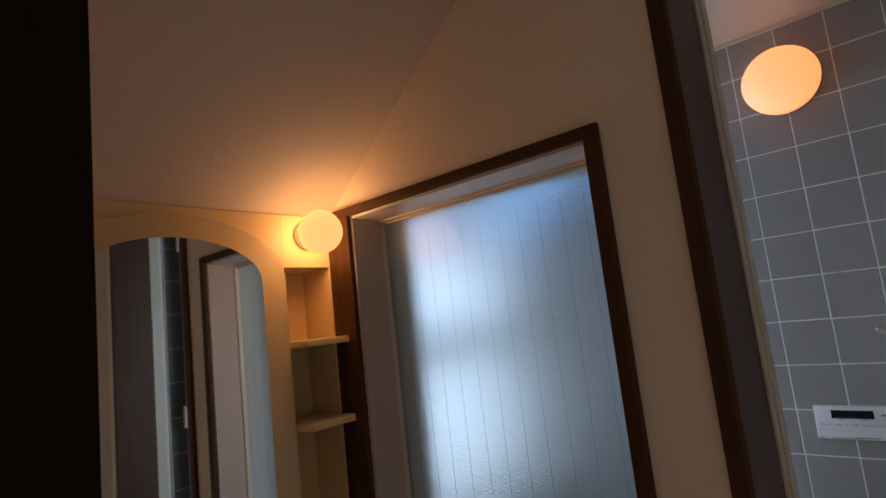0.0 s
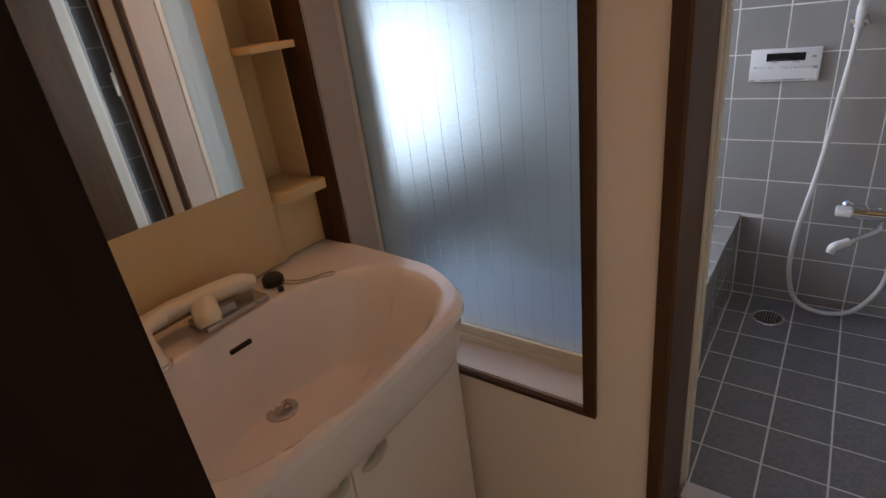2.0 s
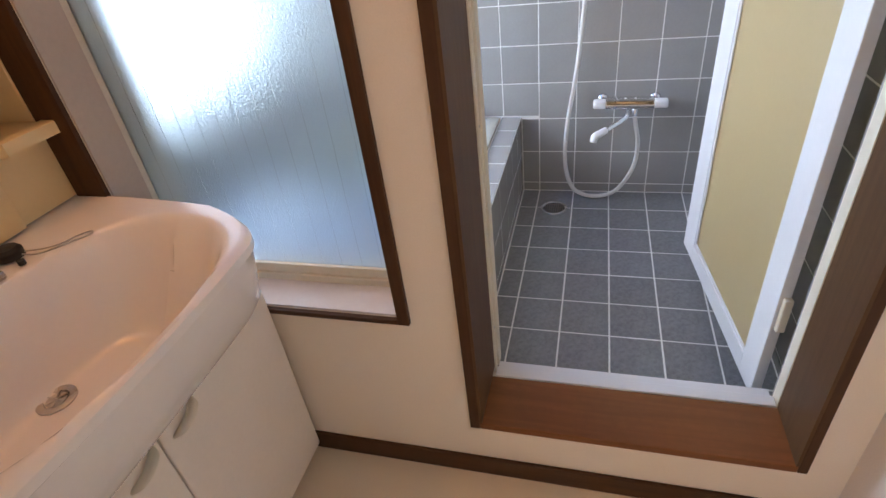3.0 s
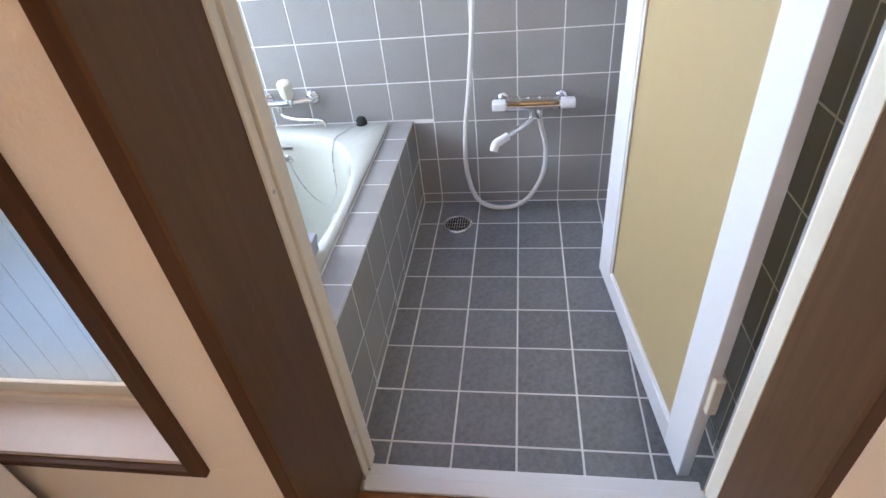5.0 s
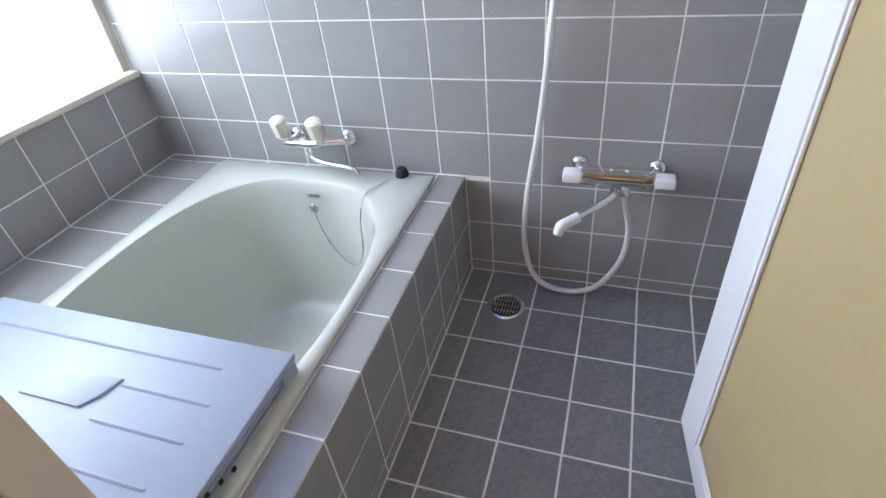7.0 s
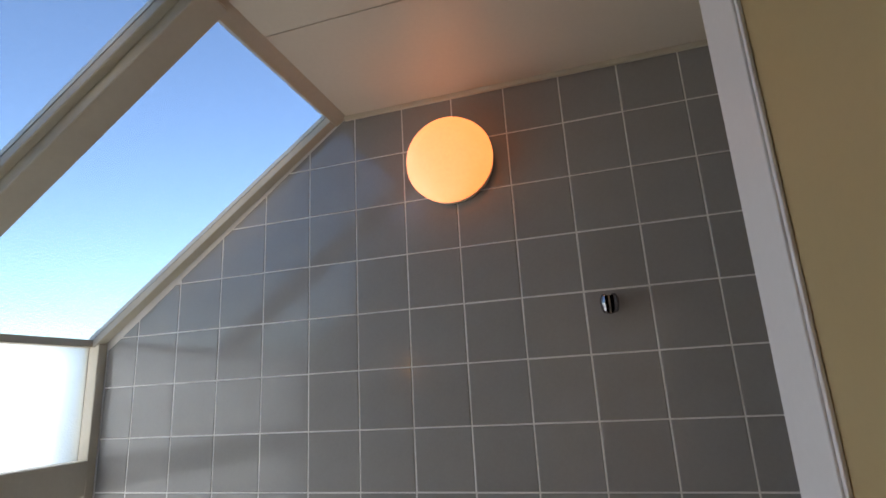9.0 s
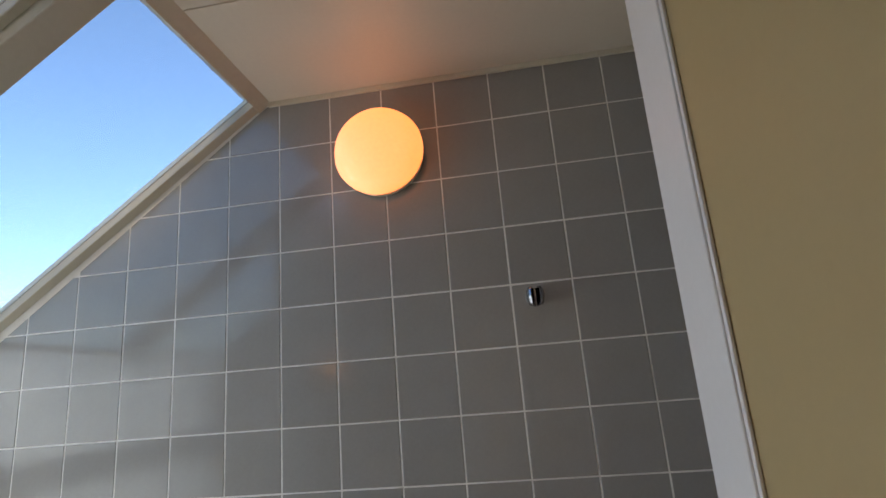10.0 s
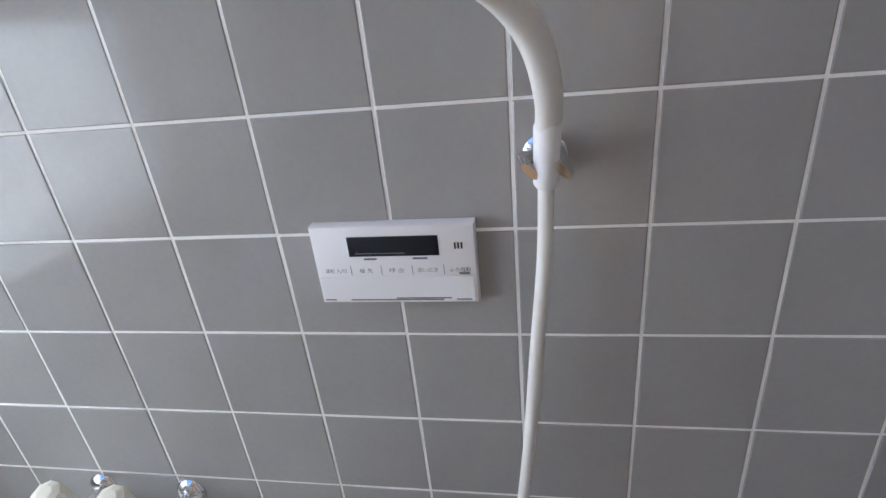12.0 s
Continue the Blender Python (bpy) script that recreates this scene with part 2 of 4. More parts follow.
def radii(values, n):
    return [float(v) for v in np.interp(np.linspace(0, 1, n), np.linspace(0, 1, len(values)), values)]


def lathe(bm, profile, m, sides=28):
    """Turns a profile of (radius, height) round the z axis of the pose m."""
    rings = []
    for r, h in profile:
        rings.append([bm.verts.new(m @ Vector((r * math.cos(a), r * math.sin(a), h))) for a in (2 * math.pi * k / sides for k in range(sides))])
    for r, s in zip(rings, rings[1:]):
        for k in range(sides):
            bm.faces.new((r[k], r[(k + 1) % sides], s[(k + 1) % sides], s[k]))
    bm.faces.new(rings[0][::-1])
    bm.faces.new(rings[-1])
    return bm


def plate(bm, outline, put, depth, bevel=0.0):
    """A flat plate with the outline (u, v), of that depth; put(u, v, w) gives places."""
    a = [bm.verts.new(put(u, v, 0)) for u, v in outline]
    b = [bm.verts.new(put(u, v, depth)) for u, v in outline]
    n = len(a)
    bm.faces.new(a[::-1])
    top = bm.faces.new(b)
    for i in range(n):
        bm.faces.new((a[i], a[(i + 1) % n], b[(i + 1) % n], b[i]))
    if bevel:
        bmesh.ops.recalc_face_normals(bm, faces=bm.faces)
        bmesh.ops.bevel(bm, geom=list(top.edges), offset=bevel, segments=2, affect="EDGES", profile=0.5)
    return bm


FACE_OUT = lambda x, y, z: pose(x, y, z, 90, 0, 0)    # z axis of the lathe points to -y, out of the far wall


# ---- structure ----
P = 0.15            # tile pitch
ROW0 = 0.9405       # a joint of the far wall
X_LEFT, X_RIGHT = -1.14, 0.737
Y_BATH = -1.25      # inner face of the wall with the door
Y_WASH = -1.43
CEIL = 2.288
SLOPE = ((-1.2, 1.68), (-0.35, 2.30))


def wall_thing(name, rows, mat, label, category="wall"):
    return thing(name, boxes(rows), mat, label, category, "structure")


ground = thing("ground", boxes([(-400, 400, -400, 400, -0.9, -0.6)]), M["ground"], "pale gravel ground outside the house", "ground", "structure")

# far wall: a white joint bed, cut along the roof window's slope
bm = bmesh.new()
plate(bm, [(-1.215, 0.30), (-0.16, 0.30), (-0.16, -0.05), (X_RIGHT + 0.1, -0.05), (X_RIGHT + 0.1, CEIL + 0.1), (-0.34, CEIL + 0.03), (-1.215, 1.675)],
      lambda u, v, w: (u, 0.0005 + w, v), 0.1)
wall_far = thing("wall_far", bm, M["grout"], "grey tiled bathroom wall with white joints", "wall", "structure")
wall_right = wall_thing("wall_right", [(X_RIGHT + 0.0005, X_RIGHT + 0.1, Y_BATH, 0.1, -0.05, CEIL + 0.1)], M["grout"], "grey tiled bathroom side wall behind the door")
wall_left = wall_thing("wall_left", [(-1.24, X_LEFT - 0.0005, Y_BATH, 0.003, -0.3, 0.632)], M["grout"], "low grey tiled wall under the bathroom window")
floor_bath = wall_thing("floor_bath", [(-0.078, X_RIGHT + 0.003, Y_BATH, 0.003, -0.1, -0.001)], M["grout"], "dark grey tiled bathroom floor with white joints", "floor")
tub_skirt = wall_thing("tub_surround", [(-0.17, -0.075, Y_BATH, 0.0, -0.1, 0.35), (X_LEFT, -0.9, Y_BATH, 0.0, -0.1, 0.35), (-0.9, -0.17, -0.04, 0.0, -0.1, 0.35)],
                       M["grout"], "grey tiled surround built round the bathtub", "tub surround")

# wall between washroom and bathroom, with a window and a door through it
WX0, WX1, WZ0, WZ1 = -0.71, -0.139, 0.486, 1.634
DX0, DX1, DZ0, DZ1 = 0.008, 0.636, 0.196, 2.12
bm = boxes([(-1.0, WX0, Y_WASH, Y_BATH, -0.1, 1.8), (-0.9, WX0, Y_WASH, Y_BATH - 0.09, 1.8, 2.4), (WX0, WX1, Y_WASH, Y_BATH, -0.1, WZ0), (WX0, WX1, Y_WASH, Y_BATH, WZ1, 1.95), (WX0, WX1, Y_WASH, Y_BATH - 0.09, 1.95, 2.4),
            (WX1, DX0, Y_WASH, Y_BATH, -0.1, 2.4), (DX0, DX1, Y_WASH, Y_BATH, DZ1, 2.4), (DX0, DX1, Y_WASH, Y_BATH, -0.1, DZ0 - 0.02),
            (DX1, 0.83, Y_WASH, Y_BATH, -0.1, 2.4)])
wall_between = thing("wall_between", bm, M["paper"], "beige papered wall with a frosted window and a doorway", "wall", "structure")
bm = bmesh.new()
plate(bm, [(-1.24, 1.66), (-1.24, -0.1), (WX0, -0.1), (WX0, 2.04)], lambda u, v, w: (u, Y_BATH + w, v), 0.006)
plate(bm, [(WX0, 2.04), (WX0, WZ1), (WX1, WZ1), (WX1, 2.4), (-0.34, 2.3)], lambda u, v, w: (u, Y_BATH + w, v), 0.006)
for r in ([(WX0, WX1, Y_BATH, Y_BATH + 0.006, -0.1, WZ0), (WX1, DX0, Y_BATH, Y_BATH + 0.006, -0.1, 2.4), (DX0, DX1, Y_BATH, Y_BATH + 0.006, DZ1, 2.4), (DX1, X_RIGHT, Y_BATH, Y_BATH + 0.006, -0.1, 2.4)]):
    box(bm, *r)
wall_entry = thing("wall_entry", bm, M["tile"], "grey tiled bathroom wall beside the doorway", "wall", "structure")

# washroom shell
LEFT_W, RIGHT_W, Y_HALL = -0.90, 0.73, -2.119
wall_vanity = wall_thing("wall_vanity", [(LEFT_W - 0.1, LEFT_W, Y_HALL - 0.12, Y_WASH, -0.05, 1.6905), (LEFT_W - 0.1, LEFT_W, Y_HALL, Y_WASH, 1.6905, 2.4)], M["paper"], "beige papered wall behind the vanity")
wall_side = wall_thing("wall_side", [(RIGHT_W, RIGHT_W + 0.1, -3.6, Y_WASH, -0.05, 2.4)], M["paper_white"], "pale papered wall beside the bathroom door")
wall_hall = wall_thing("wall_entrance", [(LEFT_W, -0.115, Y_HALL - 0.12, Y_HALL, -0.05, 2.4), (-0.115, RIGHT_W, Y_HALL - 0.12, Y_HALL, 2.05, 2.4)], M["paper"], "papered wall with the washroom entrance")
# unseen; the gap in the left hall wall is made for the fill lamp
wall_back = wall_thing("wall_back", [(LEFT_W, RIGHT_W, -3.7, -3.6, -0.05, 2.4), (LEFT_W - 0.1, LEFT_W, -3.7, -3.35, -0.05, 2.4), (LEFT_W - 0.1, LEFT_W, -2.55, Y_HALL - 0.12, -0.05, 2.4), (LEFT_W - 0.1, LEFT_W, -3.35, -2.55, -0.05, 0.85), (LEFT_W - 0.1, LEFT_W, -3.35, -2.55, 1.95, 2.4)], M["paper"], "plain hall walls that close the place")
floor_wash = wall_thing("floor_washroom", [(LEFT_W, RIGHT_W, -3.6, Y_WASH, -0.08, 0.0)], M["lino"], "beige vinyl washroom floor", "floor")
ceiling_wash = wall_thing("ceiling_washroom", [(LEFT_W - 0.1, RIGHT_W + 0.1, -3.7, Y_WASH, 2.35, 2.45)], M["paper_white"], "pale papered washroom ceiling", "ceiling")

# sloping soffit over the vanity, as under a stair
SOFFIT = lambda x: 1.648 + 0.755 * (x + 0.785)
bm = bmesh.new()
plate(bm, [(LEFT_W, SOFFIT(LEFT_W)), (0.15, SOFFIT(0.15)), (0.15, SOFFIT(0.15) + 0.05), (LEFT_W, SOFFIT(LEFT_W) + 0.06)], lambda u, v, w: (u, Y_HALL + 0.001 + w, v), Y_WASH - Y_HALL - 0.002)
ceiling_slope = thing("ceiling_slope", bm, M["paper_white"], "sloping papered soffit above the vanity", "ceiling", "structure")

# bathroom ceiling of panels with open joints
bm = boxes([(-0.36, X_RIGHT, y0 + 0.0015, y1 - 0.0015, CEIL, CEIL + 0.012) for y0, y1 in ((-0.41, 0.0), (-0.61, -0.41), (-0.81, -0.61), (-1.01, -0.81), (Y_BATH, -1.01))], 0.001)
box(bm, -0.4, X_RIGHT + 0.05, Y_BATH - 0.05, 0.05, CEIL + 0.014, CEIL + 0.1)
ceiling_bath = thing("ceiling_bath", bm, M["ceiling"], "cream panelled bathroom ceiling with narrow joints", "ceiling", "structure")
ceil_trim = thing("ceiling_trim", boxes([(-0.33, X_RIGHT, -0.012, -0.001, CEIL - 0.014, CEIL)], 0.002), M["cream_metal"], "cream trim strip between ceiling and tiles", "trim", "structure")

# washroom trims
trim = thing("baseboard", boxes([(-0.46, RIGHT_W, Y_WASH - 0.009, Y_WASH, 0.0, 0.06)], 0.002), M["trim_x"], "dark brown wooden baseboard along the washroom wall", "baseboard", "structure")
casing = base("window_casing", "dark brown wooden casing round the inner window", "window casing", kind="structure")
T = 0.012
part("side_post", boxes([(-0.785, WX0, Y_WASH - T, Y_WASH, WZ0 - 0.012, WZ1)], 0.002), M["trim"], casing)
part("side_post", boxes([(WX1, WX1 + 0.025, Y_WASH - T, Y_WASH, WZ0 - 0.012, WZ1 + 0.02)], 0.002), M["trim"], casing)
part("head", boxes([(-0.765, WX1, Y_WASH - T, Y_WASH, WZ1, WZ1 + 0.02)], 0.002), M["trim_x"], casing)
part("bottom_rail", boxes([(WX0, WX1, Y_WASH - T, Y_WASH, WZ0 - 0.012, WZ0)], 0.002), M["trim_x"], casing)
part("sill", boxes([(WX0 + 0.003, WX1 - 0.003, Y_WASH + 0.001, -1.345, WZ0, WZ0 + 0.005)]), M["reveal"], casing, "lilac grey sill board")
part("reveal", boxes([(WX0, WX0 + 0.004, Y_WASH + 0.001, -1.345, WZ0 + 0.006, WZ1 - 0.006)]), M["side_reveal"], casing)
part("reveal", boxes([(WX1 - 0.004, WX1, Y_WASH + 0.001, -1.345, WZ0 + 0.006, WZ1 - 0.006)]), M["side_reveal"], casing)
part("reveal", boxes([(WX0 + 0.003, WX1 - 0.003, Y_WASH + 0.001, -1.345, WZ1 - 0.005, WZ1)]), M["reveal"], casing)

inner = base("window_1", "frosted wired glass window between washroom and bathroom", "window", kind="structure")
YG = -1.335
part("bottom_rail", boxes([(WX0, WX1, -1.345, -1.315, WZ0, WZ0 + 0.022), (WX0, WX1, -1.338, -1.318, WZ0 + 0.022, WZ0 + 0.045)], 0.002), M["cream_metal"], inner, "cream aluminium bottom rail")
part("top_rail", boxes([(WX0, WX1, -1.345, -1.315, WZ1 - 0.009, WZ1), (WX0, WX1, -1.335, -1.318, WZ1 - 0.014, WZ1 - 0.009)], 0.002), M["cream_metal"], inner)
part("stile", boxes([(WX0, WX0 + 0.004, -1.345, -1.315, WZ0 + 0.045, WZ1 - 0.014)], 0.002), M["cream_metal"], inner)
part("stile", boxes([(WX1 - 0.008, WX1, -1.345, -1.315, WZ0 + 0.045, WZ1 - 0.014)], 0.002), M["cream_metal"], inner)
pane = part("pane", boxes([(WX0 + 0.004, WX1 - 0.008, -1.33, -1.324, WZ0 + 0.045, WZ1 - 0.014)]), M["inner_glass"], inner)
pane.visible_shadow = False
rng = random.Random(4)
for i in range(11):
    x = WX0 + 0.045 + i * 0.0465
    bm = bmesh.new()
    tube(bm, [(x + rng.uniform(-1, 1) * 0.0008, -1.3315, WZ0 + 0.05 + k * 0.095) for k in range(12)], 0.0003, 5)
    part("wire", bm, M["wire"], inner).visible_shadow = False

door_frame = base("door_casing", "dark brown wooden casing of the bathroom doorway", "door casing", kind="structure")
part("side_post", boxes([(DX0 - 0.022, DX0, Y_WASH - T, Y_WASH, DZ0 - 0.02, DZ1 + 0.03)], 0.002), M["trim"], door_frame)
part("side_post", boxes([(DX1, DX1 + 0.018, Y_WASH - T, Y_WASH, DZ0 - 0.02, DZ1 + 0.03)], 0.002), M["trim"], door_frame)
part("head", boxes([(DX0, DX1, Y_WASH - T, Y_WASH, DZ1, DZ1 + 0.03)], 0.002), M["trim_x"], door_frame)
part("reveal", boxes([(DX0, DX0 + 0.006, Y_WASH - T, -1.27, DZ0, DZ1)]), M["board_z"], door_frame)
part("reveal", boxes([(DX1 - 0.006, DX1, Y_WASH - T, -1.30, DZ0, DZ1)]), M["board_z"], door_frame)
part("reveal", boxes([(DX0 + 0.006, DX1 - 0.006, Y_WASH - T, -1.30, DZ1 - 0.006, DZ1)]), M["trim_x"], door_frame)
part("threshold", boxes([(DX0, DX1, Y_WASH - T, -1.30, DZ0 - 0.02, DZ0)], 0.003), M["board"], door_frame, "red brown threshold board")
metal = base("door_frame", "cream aluminium frame of the bathroom door", "door frame", kind="structure")
part("jamb", boxes([(DX0, 0.018, -1.27, -1.252, DZ0 - 0.02, DZ1), (DX0, 0.021, -1.246, -1.214, DZ0 - 0.02, DZ1), (DX0, 0.014, -1.252, -1.246, DZ0 - 0.02, DZ1)], 0.0015), M["cream_metal"], metal, "cream grooved door jamb")
for z in (0.32, 0.82, 1.6):
    part("screw", lathe(bmesh.new(), [(0.003, 0), (0.003, 0.001), (0.001, 0.0015)], pose(0.018, -1.261, z, 0, 90, 0), 10), M["steel"], metal)
part("jamb", boxes([(DX1 - 0.008, DX1, -1.30, -1.295, DZ0 - 0.02, DZ1), (DX1 - 0.005, DX1, -1.295, -1.262, DZ0 - 0.02, DZ1)], 0.001), M["cream_metal"], metal)
part("head", boxes([(0.021, DX1 - 0.008, -1.30, Y_BATH + 0.012, DZ1 - 0.02, DZ1)], 0.002), M["cream_metal"], metal)
part("sill", boxes([(0.021, DX1 - 0.008, -1.30, -1.272, DZ0 - 0.02, DZ0 + 0.004), (0.021, DX1 - 0.008, -1.272, Y_BATH + 0.012, 0.0, DZ0 - 0.012)], 0.002), M["white_metal"], metal, "white aluminium door sill")

post = base("entrance_casing", "dark wooden casing of the washroom entrance", "door casing", kind="structure")
part("jamb", boxes([(-0.115, -0.093, Y_HALL - 0.13, Y_HALL + 0.004, 0.0, 2.05)], 0.003), M["post_wood_shaded"], post)
part("jamb", boxes([(RIGHT_W - 0.02, RIGHT_W, Y_HALL - 0.13, Y_HALL - 0.1, 0.0, 2.05)], 0.003), M["post_wood_shaded"], post)
part("head", boxes([(-0.093, RIGHT_W - 0.02, Y_HALL - 0.13, Y_HALL + 0.004, 2.03, 2.05)], 0.003), M["trim_x"], post)

# bathroom window: upright part and sloping roof part
bay = base("window_2", "tall frosted window that leans over as a roof light", "window", kind="structure")
WY0, WY1 = Y_BATH, 0.0
part("sill", boxes([(-1.235, X_LEFT + 0.006, WY0, WY1, 0.633, 0.65)], 0.003), M["cream_metal"], bay)
part("stile", boxes([(-1.235, -1.168, -0.03, 0.0, 0.65, 1.675)], 0.003), M["cream_metal"], bay)
part("stile", boxes([(-1.235, -1.168, WY0, WY0 + 0.03, 0.65, 1.675)], 0.003), M["cream_metal"], bay)
part("transom", boxes([(-1.235, -1.165, WY0 + 0.03, -0.03, 1.235, 1.335)], 0.004), M["cream_metal"], bay, "deep cream transom bar")
part("eaves_rail", boxes([(-1.235, -1.19, WY0 + 0.03, -0.03, 1.665, 1.69)], 0.003), M["cream_metal"], bay)
slope_len = math.hypot(SLOPE[1][0] - SLOPE[0][0], SLOPE[1][1] - SLOPE[0][1])
slope_m = Matrix.Translation((SLOPE[0][0], 0, SLOPE[0][1])) @ Matrix.Rotation(-math.atan2(SLOPE[1][1] - SLOPE[0][1], SLOPE[1][0] - SLOPE[0][0]), 4, "Y")


def sloped(name, rows, mat, label=""):
    bm = boxes(rows, 0.003 if mat is not M["slope_glass"] else 0)
    bm.transform(slope_m)
    return part(name, bm, mat, bay, label)


sloped("edge_bar", [(0.0, slope_len, -0.035, 0.0, -0.02, 0.02)], M["cream_metal"])
sloped("edge_bar", [(0.0, slope_len, WY0, WY0 + 0.035, -0.02, 0.02)], M["cream_metal"])
sloped("rafter", [(0.0, slope_len, -0.605, -0.535, -0.045, 0.02), (0.0, slope_len, -0.625, -0.605, -0.02, 0.02)], M["cream_metal"], "cream aluminium rafter")
sloped("top_rail", [(slope_len - 0.03, slope_len + 0.03, WY0, 0.0, -0.025, 0.03)], M["cream_metal"])
for y0, y1 in ((-0.535, -0.035), (WY0 + 0.035, -0.625)):
    sloped("roof_pane", [(0.01, slope_len - 0.03, y0, y1, 0.0, 0.006)], M["slope_glass"]).visible_shadow = False
for z0, z1 in ((0.65, 1.235), (1.335, 1.665)):
    p = part("pane", boxes([(-1.212, -1.206, WY0 + 0.03, -0.03, z0, z1)]), M["frosted"], bay)
    p.visible_shadow = False
# added slab, never in view, blocks the sky over the ceilings
roof = thing("roof_cover", boxes([(-0.33, 0.9, -3.7, 0.12, 2.46, 2.52)]), M["ceiling"], "unseen flat slab that keeps sky light out above the rooms", "roof", "structure")


# ---- bathtub and its things ----
def opening(s, a):
    """The tub's opening: a squared oval, shrunk by s, at the angle a."""
    c, d = math.cos(a), math.sin(a)
    x = math.copysign(abs(c) ** 0.76, c)
    y = math.copysign(abs(d) ** 0.82, d)
    return Vector((-0.525 + (0.335 - s * 0.075) * x, -0.60 + (0.485 - s * 0.10) * y, 0))


tub = base("bathtub", "cream enamelled bathtub set into a tiled surround", "bathtub", (-0.53, -0.6, -0.1))
bm = bmesh.new()
N = 72
loops = []
outer = []
for k in range(N):
    a = 2 * math.pi * k / N
    c, d = math.cos(a), math.sin(a)
    f = 1 / max(abs(c), abs(d))
    outer.append(Vector((-0.5325 + 0.3725 * c * f, -0.62 + 0.585 * d * f, 0)))
for z in (0.348, 0.362):
    loops.append([bm.verts.new((v.x, v.y, z)) for v in outer])
loops.append([bm.verts.new((v.x * 0.985 - 0.008, v.y * 0.99 - 0.006, 0.366)) for v in outer])
for s, z in ((-0.12, 0.366), (-0.03, 0.363), (0.05, 0.35), (0.12, 0.32), (0.3, 0.2), (0.55, 0.02), (0.7, -0.05), (1.1, -0.085), (2.0, -0.095), (3.2, -0.097)):
    loops.append([bm.verts.new(opening(s, 2 * math.pi * k / N) + Vector((0, 0, z))) for k in range(N)])
for r, s in zip(loops, loops[1:]):
    for k in range(N):
        bm.faces.new((r[k], r[(k + 1) % N], s[(k + 1) % N], s[k]))
bm.faces.new(loops[-1])
put_under(part("shell", bm, M["enamel"], smooth=True), tub)
bm = bmesh.new()
lathe(bm, [(0.016, 0), (0.016, 0.004), (0.012, 0.007), (0.004, 0.009)], FACE_OUT(-0.516, -0.148, 0.288))
put_under(part("chain_anchor", bm, M["chrome"], smooth=True), tub)
put_under(part("plate", boxes([(-0.535, -0.497, -0.139, -0.136, 0.318, 0.33)]), M["steel"], label="small metal maker plate"), tub)
bm = bmesh.new()
lathe(bm, [(0.03, 0), (0.03, 0.006), (0.022, 0.012), (0.01, 0.013)], pose(-0.222, -0.55, 0.28, 0, -90, 0))
put_under(part("water_inlet", bm, M["steel"], label="round metal circulation inlet", smooth=True), tub)

plug = base("tub_plug", "black rubber tub plug with a ball chain on the ledge", "plug", (-0.253, -0.05, 0.366))
bm = bmesh.new()
lathe(bm, [(0.019, 0), (0.021, 0.006), (0.016, 0.022), (0.012, 0.026), (0.003, 0.027)], pose(-0.253, -0.05, 0.366))
put_under(part("stopper", bm, M["black"], smooth=True), plug)
bm = bmesh.new()
way = spline([(-0.262, -0.06, 0.38), (-0.295, -0.11, 0.37), (-0.322, -0.17, 0.366), (-0.332, -0.205, 0.30), (-0.338, -0.218, 0.2), (-0.38, -0.205, 0.125), (-0.44, -0.185, 0.14), (-0.49, -0.17, 0.21), (-0.516, -0.155, 0.286)], 26)
tube(bm, way, 0.0019, 6)
put_under(part("ball_chain", bm, M["steel"], smooth=True), plug)

lid = base("bath_cover", "white plastic bath cover folded on the tub", "bath cover", (-0.55, -1.0, 0.366))
bm = boxes([(-0.93, -0.178, -1.225, -0.785, 0.402, 0.418)], 0.004)
put_under(part("top_panel", bm, M["cover"], smooth=True), lid)
put_under(part("end_cap", boxes([(-0.925, -0.182, -0.832, -0.787, 0.367, 0.402)], 0.003), M["cover"]), lid)
for z in (0.367, 0.379, 0.391):
    put_under(part("folded_panel", boxes([(-0.925, -0.184 - 0.004 * (z > 0.37), -1.22, -0.834, z, z + 0.0085)], 0.002), M["cover"]), lid)
    put_under(part("hinge_strip", boxes([(-0.915, -0.2, -1.215, -0.836, z + 0.0085, z + 0.012)]), M["cover_edge"]), lid)
for y, x0, x1 in ((-0.852, -0.86, -0.29), (-0.926, -0.45, -0.262), (-0.998, -0.45, -0.258), (-1.078, -0.86, -0.262), (-1.15, -0.86, -0.262)):
    bm = bmesh.new()
    tube(bm, [(x0, y, 0.4175), (x0 + 0.02, y, 0.419), (x1 - 0.02, y, 0.419), (x1, y, 0.4175)], 0.004, 8, 0.6)
    put_under(part("rib", bm, M["cover"], smooth=True), lid)
bm = bmesh.new()
plate(bm, [(-0.63, -0.985), (-0.49, -0.985), (-0.468, -0.955), (-0.455, -0.915), (-0.63, -0.915)], lambda u, v, w: (u, v, 0.4175 + w), 0.006, 0.003)
put_under(part("grip", bm, M["cover"], label="raised moulded grip", smooth=True), lid)
for k in range(3):
    put_under(part("clip", boxes([(-0.180, -0.177, -1.0 - k * 0.028, -0.992 - k * 0.028, 0.372 + 0.011 * (k % 3), 0.38 + 0.011 * (k % 3))]), M["black"]), lid)

